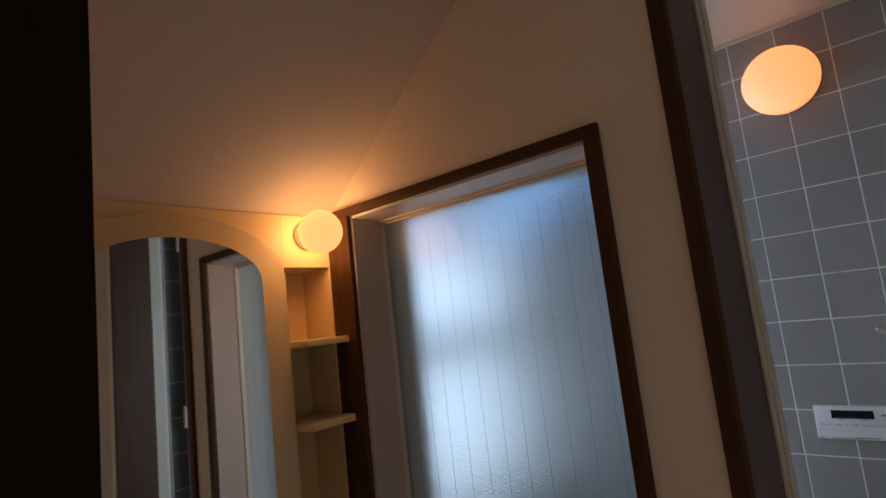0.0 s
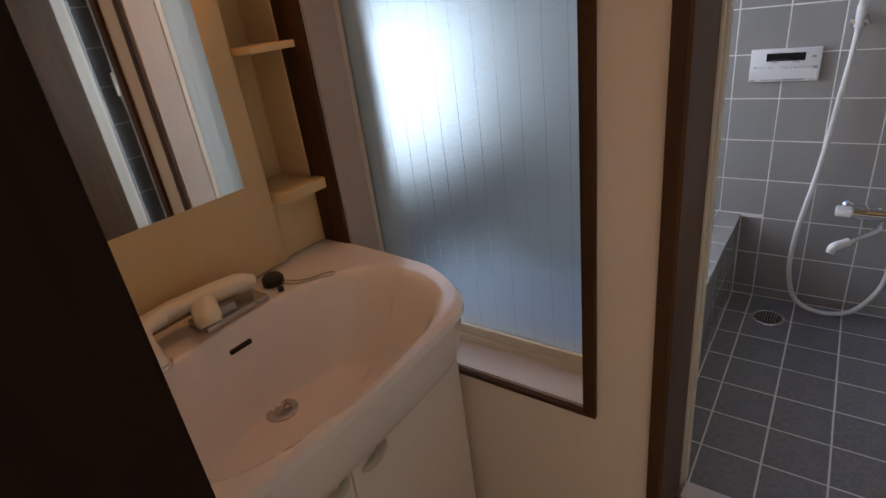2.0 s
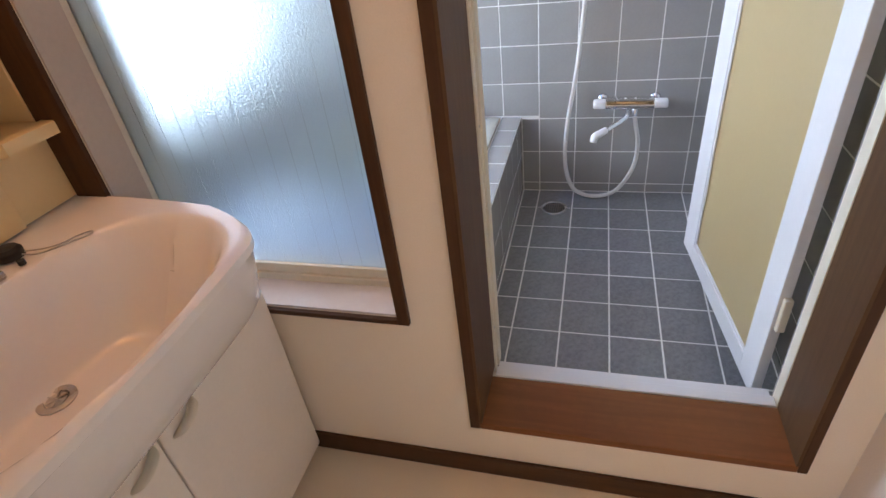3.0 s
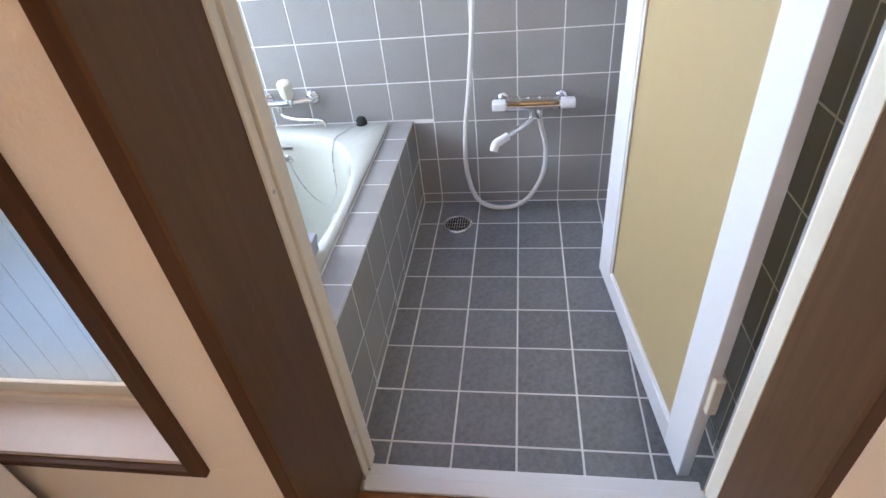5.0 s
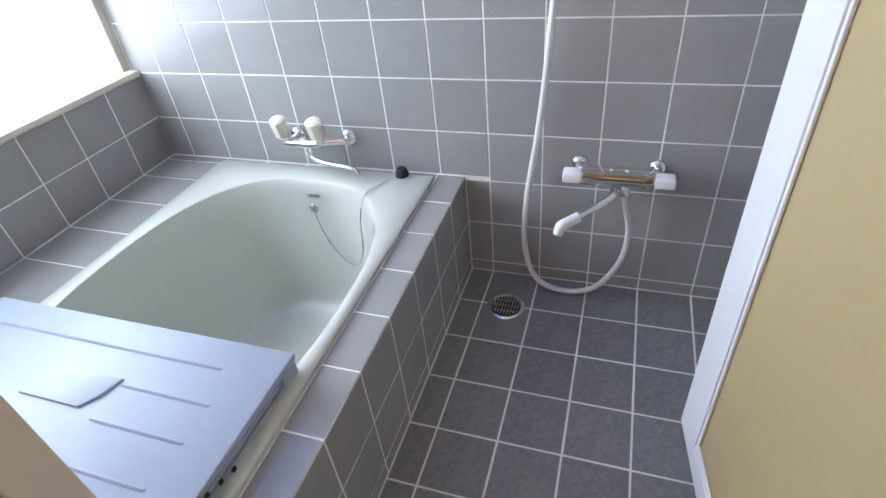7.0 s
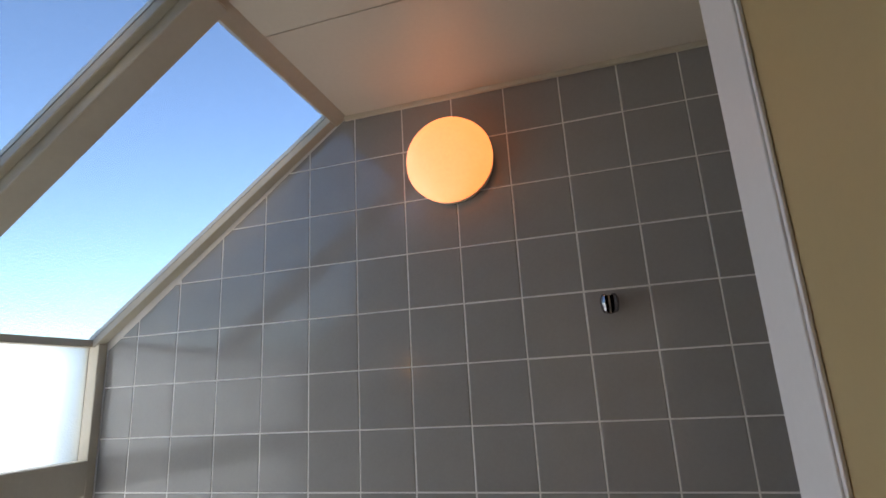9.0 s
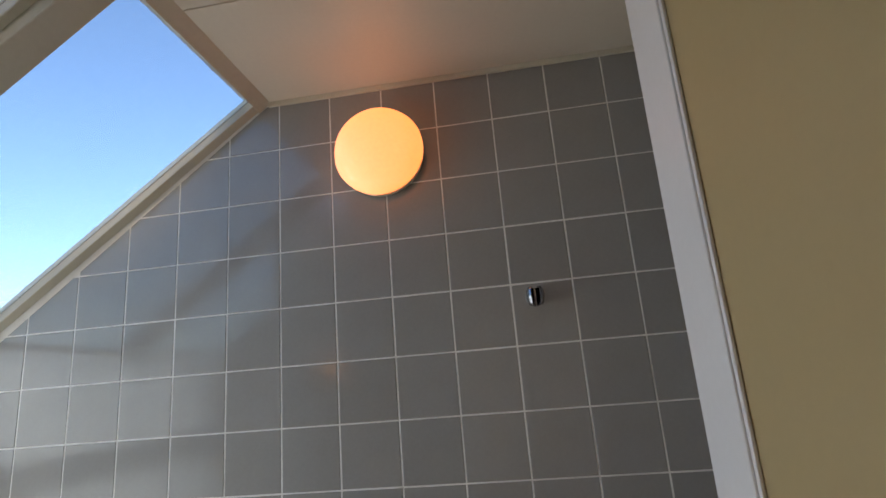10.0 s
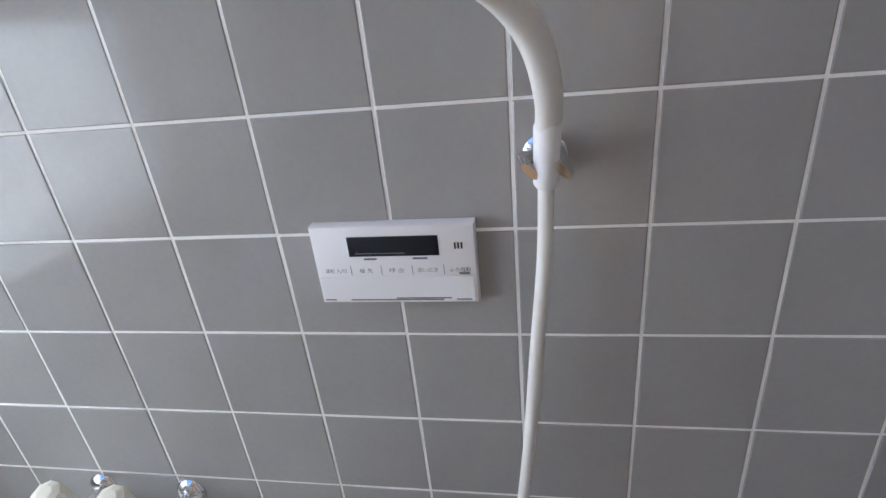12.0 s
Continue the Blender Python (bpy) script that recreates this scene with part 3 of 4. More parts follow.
drain = base("floor_drain", "round chrome floor drain with a slotted grate", "drain", (0.075, -0.16, 0.0))
bm = bmesh.new()
ring = [(0.056, 0.0), (0.056, 0.003), (0.053, 0.005), (0.046, 0.005), (0.044, 0.003), (0.044, 0.0005)]
lathe(bm, ring, pose(0.075, -0.16, 0.0), 36)
put_under(part("rim", bm, M["chrome"], smooth=True), drain)
bm = bmesh.new()
# flat dark disc, paints the darkness of the hole below the grate
lathe(bm, [(0.043, 0.0035), (0.043, 0.0036)], pose(0.075, -0.16, 0.0), 36)
put_under(part("well_shade", bm, M["recess_shade"]), drain)
bm = bmesh.new()
for i in range(-4, 5):
    h = math.sqrt(max(0.042 ** 2 - (i * 0.0092) ** 2, 0))
    box(bm, 0.075 + i * 0.0092 - 0.0016, 0.075 + i * 0.0092 + 0.0016, -0.16 - h, -0.16 + h, 0.0037, 0.0055)
for j in (-0.022, 0.0, 0.022):
    h = math.sqrt(0.042 ** 2 - j ** 2)
    box(bm, 0.075 - h, 0.075 + h, -0.16 + j - 0.0018, -0.16 + j + 0.0018, 0.0037, 0.0053)
put_under(part("grate", bm, M["chrome"]), drain)


# ---- taps and shower on the far wall ----
tap = base("bath_tap", "chrome two-handle bath tap with ivory knobs and swivel spout", "tap", (-0.52, 0.0, 0.47))


def on_tap(name, bm, mat, label="", smooth=True):
    return put_under(part(name, bm, mat, label=label, smooth=smooth), tap)


for x, xb in ((-0.605, -0.606), (-0.43, -0.49)):
    bm = bmesh.new()
    lathe(bm, [(0.027, 0), (0.026, 0.006), (0.019, 0.013), (0.012, 0.016)], FACE_OUT(x, 0, 0.456))
    on_tap("flange", bm, M["chrome"])
    bm = bmesh.new()
    tube(bm, spline([(x, -0.012, 0.456), (x, -0.03, 0.456), ((x + xb) / 2, -0.05, 0.461), (xb, -0.07, 0.466)], 5), 0.010)
    on_tap("crank", bm, M["chrome"])
    bm = bmesh.new()
    lathe(bm, [(0.013, 0), (0.013, 0.02), (0.009, 0.024), (0.009, 0.034)], pose(xb, -0.07, 0.466, 18, 0, 0))
    on_tap("valve", bm, M["chrome"])
    bm = bmesh.new()
    lathe(bm, [(0.017, 0.0), (0.0225, 0.003), (0.025, 0.048), (0.0225, 0.058), (0.012, 0.062)], pose(xb, -0.076, 0.490, 18, 0, 15), 8)
    on_tap("knob", bm, M["ivory"], "ivory fluted knob", False)
bm = bmesh.new()
tube(bm, [(-0.61, -0.07, 0.464), (-0.53, -0.071, 0.462), (-0.485, -0.07, 0.464)], 0.0135)
on_tap("body", bm, M["chrome"])
bm = bmesh.new()
tube(bm, spline([(-0.532, -0.071, 0.462), (-0.532, -0.072, 0.438), (-0.522, -0.078, 0.421), (-0.48, -0.09, 0.413), (-0.41, -0.10, 0.411), (-0.378, -0.104, 0.408), (-0.368, -0.106, 0.396), (-0.367, -0.106, 0.388)], 6), 0.0075)
on_tap("spout", bm, M["chrome"])
bm = bmesh.new()
lathe(bm, [(0.011, 0), (0.0125, 0.004), (0.0125, 0.016), (0.009, 0.02)], pose(-0.532, -0.071, 0.438))
on_tap("swivel_nut", bm, M["chrome"])

mixer = base("shower_mixer", "thermostatic shower mixer bar with white handles", "mixer", (0.35, 0.0, 0.43))


def on_mixer(name, bm, mat, label="", smooth=True):
    return put_under(part(name, bm, mat, label=label, smooth=smooth), mixer)


for x, xb in ((0.252, 0.285), (0.448, 0.415)):
    bm = bmesh.new()
    lathe(bm, [(0.023, 0), (0.022, 0.006), (0.015, 0.013), (0.010, 0.015)], FACE_OUT(x, 0, 0.42))
    on_mixer("flange", bm, M["chrome"])
    bm = bmesh.new()
    tube(bm, spline([(x, -0.01, 0.424), (x, -0.03, 0.424), ((x + xb) / 2, -0.05, 0.427), (xb, -0.075, 0.43)], 5), 0.0095)
    on_mixer("crank", bm, M["chrome"])
bm = bmesh.new()
tube(bm, [(0.262, -0.09, 0.428), (0.44, -0.09, 0.428)], 0.019, 24)
on_mixer("bar", bm, M["chrome"])
on_mixer("top_shelf", boxes([(0.262, 0.44, -0.098, -0.052, 0.431, 0.447)], 0.005), M["chrome"])
bm = bmesh.new()
box(bm, 0.266, 0.436, -0.113, -0.096, 0.432, 0.445, 0.004)
on_mixer("front_strip", bm, M["brass"], "bronze coloured front strip")
for x0, x1 in ((0.217, 0.264), (0.438, 0.487)):
    bm = bmesh.new()
    box(bm, x0, x1, -0.112, -0.072, 0.418, 0.446, 0.006, 3)
    on_mixer("handle", bm, M["white_plastic"], "white plastic handle")
for x in (0.335, 0.372):
    bm = bmesh.new()
    lathe(bm, [(0.0045, 0), (0.0045, 0.0015), (0.003, 0.0025)], pose(x, -0.08, 0.447))
    on_mixer("button", bm, M["white_plastic"])
bm = bmesh.new()
tube(bm, spline([(0.345, -0.09, 0.41), (0.345, -0.092, 0.388), (0.338, -0.10, 0.378), (0.31, -0.126, 0.366), (0.262, -0.169, 0.352)], 6), 0.0095)
on_mixer("spout", bm, M["chrome"])
bm = bmesh.new()
tube(bm, spline([(0.268, -0.164, 0.354), (0.25, -0.179, 0.349), (0.23, -0.196, 0.342), (0.223, -0.203, 0.322)], 6), radii([0.0135, 0.014, 0.015, 0.0125], 19))
on_mixer("spout_tip", bm, M["white_plastic"], "white plastic spout tip")
bm = bmesh.new()
lathe(bm, [(0.010, 0), (0.0125, 0.003), (0.0125, 0.026), (0.010, 0.03)], pose(0.372, -0.088, 0.382))
on_mixer("outlet", bm, M["chrome"])

shower = base("hand_shower", "white hand shower on its hose in a chrome holder", "shower", (0.18, -0.05, 1.0))
bm = bmesh.new()
hose = spline([(0.372, -0.088, 0.386), (0.38, -0.08, 0.345), (0.397, -0.06, 0.25), (0.386, -0.055, 0.14), (0.325, -0.06, 0.038), (0.235, -0.065, 0.011), (0.15, -0.06, 0.045), (0.114, -0.055, 0.16),
               (0.117, -0.05, 0.32), (0.142, -0.05, 0.5), (0.158, -0.05, 0.64), (0.171, -0.053, 0.8), (0.182, -0.058, 0.93), (0.185, -0.06, 1.025)], 10)
tube(bm, hose, 0.0085, 12)
put_under(part("hose", bm, M["hose"], smooth=True), shower)
bm = bmesh.new()
head = spline([(0.185, -0.06, 1.02), (0.186, -0.06, 1.04), (0.187, -0.06, 1.07), (0.188, -0.066, 1.10), (0.179, -0.078, 1.145), (0.162, -0.095, 1.178), (0.138, -0.118, 1.20), (0.117, -0.14, 1.209)], 6)
tube(bm, head, radii([0.010, 0.0115, 0.0135, 0.0147, 0.0155, 0.016, 0.0155, 0.0125, 0.005], len(head)), 16, 0.8)
put_under(part("handset", bm, M["hose"], smooth=True), shower)
bm = bmesh.new()
lathe(bm, [(0.0095, 0), (0.0122, 0.004), (0.0136, 0.06), (0.0132, 0.064)], pose(0.184, -0.06, 1.012, 0, 2.5, 0), 20)
put_under(part("grip_sleeve", bm, M["white_plastic"], smooth=True), shower)
holder = base("shower_holder", "chrome shower holder screwed to the tiles", "shower holder", (0.185, 0.0, 1.03))
bm = bmesh.new()
lathe(bm, [(0.024, 0), (0.024, 0.006), (0.018, 0.012), (0.014, 0.03), (0.013, 0.04)], FACE_OUT(0.185, 0, 1.03))
put_under(part("base_plate", bm, M["chrome"], smooth=True), holder)
for sx in (-1, 1):
    bm = bmesh.new()
    tube(bm, spline([(0.185 + sx * 0.010, -0.03, 1.034), (0.185 + sx * 0.0158, -0.042, 1.034), (0.185 + sx * 0.0168, -0.055, 1.033), (0.185 + sx * 0.0155, -0.07, 1.032)], 6), radii([0.004, 0.0055, 0.006, 0.0045], 19), 12, 2.6)
    put_under(part("prong", bm, M["chrome"], smooth=True), holder)

hook = base("shower_hook", "upper chrome shower holder, empty, toned for its dark reflections", "shower holder", (0.356, 0.0, 1.652))
bm = bmesh.new()
lathe(bm, [(0.021, 0), (0.021, 0.005), (0.016, 0.01), (0.013, 0.026)], FACE_OUT(0.356, 0, 1.652))
put_under(part("base_plate", bm, M["chrome_in_dark"], smooth=True), hook)
bm = bmesh.new()
arc = [math.radians(-90 + 28 + k * 304 / 22) for k in range(23)]
rings = []
for z, k in ((-0.022, 0.72), (-0.016, 0.9), (0.0, 1.0), (0.012, 0.97), (0.02, 0.78)):
    rings.append([bm.verts.new((0.356 + rad * k * math.cos(a), -0.042 + rad * k * math.sin(a), 1.652 + z)) for rad in (0.0215, 0.0145) for a in (arc if rad > 0.02 else arc[::-1])])
for lo, hi in zip(rings, rings[1:]):
    for k in range(len(lo)):
        bm.faces.new((lo[k], lo[(k + 1) % len(lo)], hi[(k + 1) % len(lo)], hi[k]))
bm.faces.new(rings[0])
bm.faces.new(rings[-1])
put_under(part("clamp", bm, M["chrome_in_dark"], label="open clamp ring", smooth=True), hook)

# water heater control on the tiles
ctl = base("bath_control", "white bath heater control panel with dark display", "control panel", (0.002, 0.0, 0.905))
bm = bmesh.new()
plate(bm, [(-0.0995, 0.851), (0.1035, 0.851), (0.1035, 0.957), (-0.0995, 0.957)], lambda u, v, w: (u, -w, v), 0.019, 0.004)
put_under(part("body", bm, M["white_plastic"], smooth=True), ctl)
put_under(part("display", boxes([(-0.052, 0.060, -0.0200, -0.0188, 0.918, 0.944)]), M["display"]), ctl)
put_under(part("display_line", boxes([(-0.043, 0.018, -0.0204, -0.0199, 0.9215, 0.9225)]), M["ink"]), ctl)
for i in range(3):
    put_under(part("speaker_slot", boxes([(0.0785 + i * 0.004, 0.0805 + i * 0.004, -0.0196, -0.0188, 0.926, 0.934)]), M["black"]), ctl)
put_under(part("flap", boxes([(-0.096, 0.0995, -0.0203, -0.0188, 0.8545, 0.890)], 0.0008), M["white_plastic"]), ctl)
for i in range(1, 5):
    put_under(part("divider", boxes([(-0.0925 + i * 0.039, -0.0919 + i * 0.039, -0.0196, -0.0188, 0.892, 0.905)]), M["ink"]), ctl)


def words(text, x, z, height, width):
    """Printed words on the control panel, as thin flat letters that width across."""
    cu = bpy.data.curves.new("print", "FONT")
    cu.body, cu.size, cu.align_x, cu.fill_mode = text, height, "CENTER", "FRONT"
    tmp = bpy.data.objects.new("print", cu)
    me = bpy.data.meshes.new_from_object(tmp)
    bpy.data.objects.remove(tmp)
    us = [v.co.x for v in me.vertices] or [0, 1]
    k = width / max(max(us) - min(us), 1e-4)
    me.transform(Matrix(((k, 0, 0, x), (0, 0, 0, -0.0192), (0, 1, 0, z), (0, 0, 0, 1))))
    me.materials.clear()
    me.materials.append(M["ink"])
    ob = new("lettering", me)
    return put_under(ob, ctl)


for i, (text, w) in enumerate((("運転 入/切", 0.028), ("優 先", 0.017), ("呼 出", 0.018), ("追いだき", 0.025), ("ふろ自動", 0.026))):
    words(text, -0.073 + i * 0.039, 0.8955, 0.0068, w)
for x0, x1, z in ((-0.034, -0.018, 0.9135), (0.027, 0.045, 0.9135), (-0.094, -0.08, 0.8565), (0.0, 0.07, 0.8585), (-0.06, 0.06, 0.8562), (0.076, 0.095, 0.8565), (0.082, 0.095, 0.8925)):
    put_under(part("print_bar", boxes([(x0, x1, -0.0207, -0.0188, z, z + 0.0016)]), M["ink"]), ctl)

blamp = base("bathroom_lamp", "round warm bathroom wall lamp, switched on", "wall lamp", (-0.01, 0.0, 2.08))
bm = bmesh.new()
lathe(bm, [(0.105, 0), (0.112, 0.01), (0.116, 0.03), (0.112, 0.034)], FACE_OUT(-0.002, 0, 2.071), 40)
put_under(part("mount", bm, M["cream_metal"], smooth=True), blamp)
bm = bmesh.new()
lathe(bm, [(0.111, 0.034), (0.118, 0.042), (0.119, 0.055), (0.112, 0.075), (0.094, 0.093), (0.066, 0.105), (0.034, 0.111), (0.004, 0.113)], FACE_OUT(-0.002, 0, 2.071), 40)
put_under(part("globe", bm, M["bath_bulb"], label="glowing warm opal globe", smooth=True), blamp)

# ---- bathroom door, standing open ----
leaf = base("door_1", "white framed bathroom door with yellow panel, standing open", "door", (0.619, -1.175, 0.09), "structure")
L = 0.660
turn = Matrix.Translation((0.619, -1.175, 0.0)) @ Matrix.Rotation(math.atan2(0.643, -0.077), 4, "Z")


def on_door(name, rows, mat, label="", bevel=0.002, parent=None):
    bm = boxes(rows, bevel)
    bm.transform(turn)
    ob = put_under(part(name, bm, mat, label=label), leaf)
    return ob


# along the leaf: x; its face towards the bathtub: y > 0
on_door("stile", [(0.0, 0.08, -0.024, 0.0, 0.09, 2.10)], M["white_metal"])
on_door("stile", [(L - 0.102, L, -0.024, 0.0, 0.09, 2.10)], M["white_metal"])
on_door("rail", [(0.08, L - 0.102, -0.024, 0.0, 0.09, 0.15)], M["white_metal"])
on_door("rail", [(0.08, L - 0.102, -0.024, 0.0, 2.03, 2.10)], M["white_metal"])
on_door("panel", [(0.08, L - 0.102, -0.018, -0.009, 0.15, 2.03)], M["panel"], "translucent yellow plastic panel", 0)
for x0, x1, z0, z1 in ((0.08, 0.088, 0.158, 2.022), (L - 0.110, L - 0.102, 0.158, 2.022), (0.08, L - 0.102, 0.15, 0.158), (0.08, L - 0.102, 2.022, 2.03)):
    on_door("glazing_bead", [(x0, x1, -0.0085, -0.003, z0, z1)], M["white_metal"], bevel=0.0015)
for z in (0.35, 1.1, 1.85):
    on_door("hinge", [(-0.012, 0.004, -0.026, -0.008, z - 0.045, z + 0.045)], M["cream_metal"], "cream door hinge", 0.003)
on_door("lock_plate", [(L - 0.076, L - 0.042, 0.0, 0.010, 1.015, 1.135)], M["white_plastic"], "white lever plate", 0.006)
bm = bmesh.new()
tube(bm, spline([(L - 0.059, 0.008, 1.06), (L - 0.059, 0.035, 1.06), (L - 0.059, 0.046, 1.062)], 4), 0.011, 14)
tube(bm, spline([(L - 0.032, 0.050, 1.070), (L - 0.036, 0.050, 1.070), (L - 0.082, 0.050, 1.064), (L - 0.124, 0.049, 1.058), (L - 0.129, 0.049, 1.057)], 6), radii([0.006, 0.0135, 0.014, 0.014, 0.014, 0.0135, 0.006], 25), 14, 0.55)
bm.transform(turn)
put_under(part("lever_handle", bm, M["white_plastic"], label="white lever handle", smooth=True), leaf)

# ---- vanity ----
vanity = base("vanity_cabinet", "cream washbasin cabinet with two doors", "vanity cabinet", (-0.62, -1.79, 0.0))
VY0, VY1, YC = -2.116, -1.447, -1.79


def on_vanity(name, bm, mat, label="", smooth=False):
    return put_under(part(name, bm, mat, label=label, smooth=smooth), vanity)


on_vanity("body", boxes([(-0.9, -0.445, VY0, VY1, 0.03, 0.5395)], 0.002), M["cabinet"])
# solid dark strip in place of the shadow between apron and doors
on_vanity("gap_shade_strip", boxes([(-0.44, -0.4265, VY0 + 0.004, VY1 - 0.002, 0.5395, 0.5448)]), M["recess_shade"], "dark strip for the shadow under the basin apron")
on_vanity("plinth", boxes([(-0.9, -0.47, VY0 + 0.01, VY1 - 0.005, 0.0, 0.03)]), M["cabinet"])
for y0, y1, hy in ((VY0 + 0.003, YC - 0.0015, -1.835), (YC + 0.0015, VY1, -1.735)):
    d = on_vanity("door", boxes([(-0.4435, -0.425, y0, y1, 0.035, 0.539)], 0.003), M["cabinet"])
    bm = bmesh.new()
    tube(bm, spline([(-0.426, hy - 0.031, 0.488), (-0.415, hy - 0.02, 0.494), (-0.411, hy, 0.502), (-0.415, hy + 0.02, 0.51), (-0.426, hy + 0.031, 0.516)], 6), radii([0.004, 0.008, 0.010, 0.009, 0.004], 25), 12, 0.6)
    h = on_vanity("handle", bm, M["grey_ivory"], "pale translucent bow handle", True)

basin = base("washbasin", "pale moulded washbasin top with a bowl", "washbasin", (-0.55, -1.79, 0.52))
NU, NV = 56, 72


def front_x(t):
    return -0.304 - 0.018 * t * t - 0.13 * max(0.0, (t - 0.63) / 0.37) ** 2.3 - 0.05 * max(0.0, (-t - 0.85) / 0.15) ** 2.3


def top_place(u, t):
    x = -0.80 + (front_x(t) + 0.80) * u
    y = -1.785 + 0.348 * t * (1 - 0.07 * u ** 2)
    bx, by = (x + 0.495) / (0.188 if x > -0.495 else 0.165), (y + 1.79) / 0.295
    r = (abs(bx) ** 2.6 + abs(by) ** 2.6) ** (1 / 2.6)
    k = min(max((1.0 - r) / (0.62 - 0.2 * min(1, abs(bx)) if x > -0.495 else 0.5 - 0.1 * min(1, abs(bx))), 0.0), 1.0)
    z = 0.754 - 0.165 * (k * k * (3 - 2 * k)) ** 0.8
    return x, y, z - 0.004 * (u > 0.985)


bm = bmesh.new()
grid = [[bm.verts.new(top_place(i / NU, -1 + 2 * j / NV)) for j in range(NV + 1)] for i in range(NU + 1)]
for i in range(NU):
    for j in range(NV):
        bm.faces.new((grid[i][j], grid[i + 1][j], grid[i + 1][j + 1], grid[i][j + 1]))
edge = [grid[i][0] for i in range(NU)] + [grid[NU][j] for j in range(NV + 1)] + [grid[i][NV] for i in range(NU - 1, -1, -1)]
prev = edge
foot = [(-0.80 + 0.382 * i / NU, -1.7815 - 0.3345) for i in range(NU)] + [(-0.418, -1.7815 + 0.3345 * (-1 + 2 * j / NV)) for j in range(NV + 1)] + [(-0.80 + 0.382 * i / NU, -1.7815 + 0.3345) for i in range(NU - 1, -1, -1)]
for z, k, push in ((0.747, 0.0, 0.005), (0.733, 0.0, 0.006), (0.725, 0.03, 0.0), (0.695, 0.08, 0.0), (0.638, 0.22, 0.0), (0.598, 0.4, 0.0), (0.568, 0.62, 0.0), (0.545, 0.85, 0.0)):
    row = []
    for v, (fx, fy) in zip(edge, foot):
        f = (v.co.x + 0.8) / 0.5
        row.append(bm.verts.new((v.co.x + (fx - v.co.x) * k + push * f ** 2, v.co.y + (fy - v.co.y) * k, z)))
    for k in range(len(edge) - 1):
        bm.faces.new((prev[k], prev[k + 1], row[k + 1], row[k]))
    prev = row
bm.faces.new(prev)
put_under(part("bowl", bm, M["basin"], smooth=True), basin)
bm = bmesh.new()
lathe(bm, [(0.03, 0), (0.03, 0.003), (0.026, 0.0045), (0.019, 0.003), (0.017, 0.0)], pose(-0.576, -1.796, 0.589), 32)
put_under(part("waste_ring", bm, M["steel"], smooth=True), basin)
bm = bmesh.new()
lathe(bm, [(0.016, 0.001), (0.016, 0.002)], pose(-0.576, -1.796, 0.589), 24)
for i in range(6):
    a = i * math.pi / 3
    tube(bm, [(-0.576, -1.796, 0.592), (-0.576 + 0.017 * math.cos(a), -1.796 + 0.017 * math.sin(a), 0.592)], 0.0012, 6)
put_under(part("strainer", bm, M["steel"]), basin)
# no hole is cut: a dark bar gives the slot's inner shade
bm = boxes([(-0.648, -0.638, -1.822, -1.776, 0.7105, 0.7195)], 0.003)
put_under(part("overflow_slot", bm, M["recess_shade"]), basin)

faucet = base("basin_faucet", "ivory pull-out basin faucet with lever", "faucet", (-0.72, -1.78, 0.742))


def on_faucet(name, bm, mat, label=""):
    return put_under(part(name, bm, mat, label=label, smooth=True), faucet)


on_faucet("base_plate", boxes([(-0.735, -0.665, -1.835, -1.70, 0.742, 0.762)], 0.005), M["steel"], "grey base plate")
bm = bmesh.new()
tube(bm, spline([(-0.705, -1.705, 0.79), (-0.712, -1.74, 0.80), (-0.72, -1.80, 0.806), (-0.725, -1.86, 0.812), (-0.715, -1.905, 0.814)], 6), radii([0.022, 0.032, 0.031, 0.027, 0.025, 0.02], 25), 18, 0.8)
on_faucet("body", bm, M["ivory"])
bm = bmesh.new()
tube(bm, spline([(-0.715, -1.885, 0.815), (-0.70, -1.925, 0.818), (-0.672, -1.94, 0.81), (-0.65, -1.942, 0.785), (-0.641, -1.942, 0.762)], 6), radii([0.022, 0.022, 0.021, 0.021, 0.023], 25), 16)
on_faucet("spray_head", bm, M["ivory"])
bm = bmesh.new()
lathe(bm, [(0.025, 0), (0.0265, 0.002), (0.0265, 0.010), (0.024, 0.012)], pose(-0.6395, -1.942, 0.752, 0, -14, 0))
on_faucet("nozzle_ring", bm, M["chrome"])
bm = bmesh.new()
tube(bm, spline([(-0.715, -1.80, 0.805), (-0.69, -1.815, 0.80), (-0.668, -1.825, 0.785), (-0.658, -1.828, 0.772)], 6), radii([0.02, 0.023, 0.024, 0.02], 19), 14)
on_faucet("lever", bm, M["ivory"], "ivory rounded lever")
bm = boxes([(-0.70, -0.672, -1.80, -1.765, 0.762, 0.785)], 0.004)
on_faucet("mixing_neck", bm, M["steel"])
faucet.location.z += 0.012
faucet.scale.z = 0.74

stop = base("basin_stopper", "black rubber basin stopper with ball chain", "stopper", (-0.70, -1.662, 0.742))
bm = bmesh.new()
lathe(bm, [(0.015, 0), (0.022, 0.003), (0.022, 0.016), (0.017, 0.022), (0.004, 0.024)], pose(-0.713, -1.654, 0.742))
lathe(bm, [(0.006, 0), (0.006, 0.008)], pose(-0.672, -1.668, 0.744))
put_under(part("stopper", bm, M["black"], smooth=True), stop)
bm = bmesh.new()
tube(bm, spline([(-0.70, -1.643, 0.75), (-0.675, -1.625, 0.745), (-0.655, -1.605, 0.744), (-0.645, -1.58, 0.744), (-0.63, -1.563, 0.744), (-0.622, -1.575, 0.744), (-0.64, -1.598, 0.744), (-0.648, -1.612, 0.744), (-0.672, -1.638, 0.744), (-0.69, -1.65, 0.75)], 7), 0.0013, 6)
put_under(part("ball_chain", bm, M["steel"], smooth=True), stop)
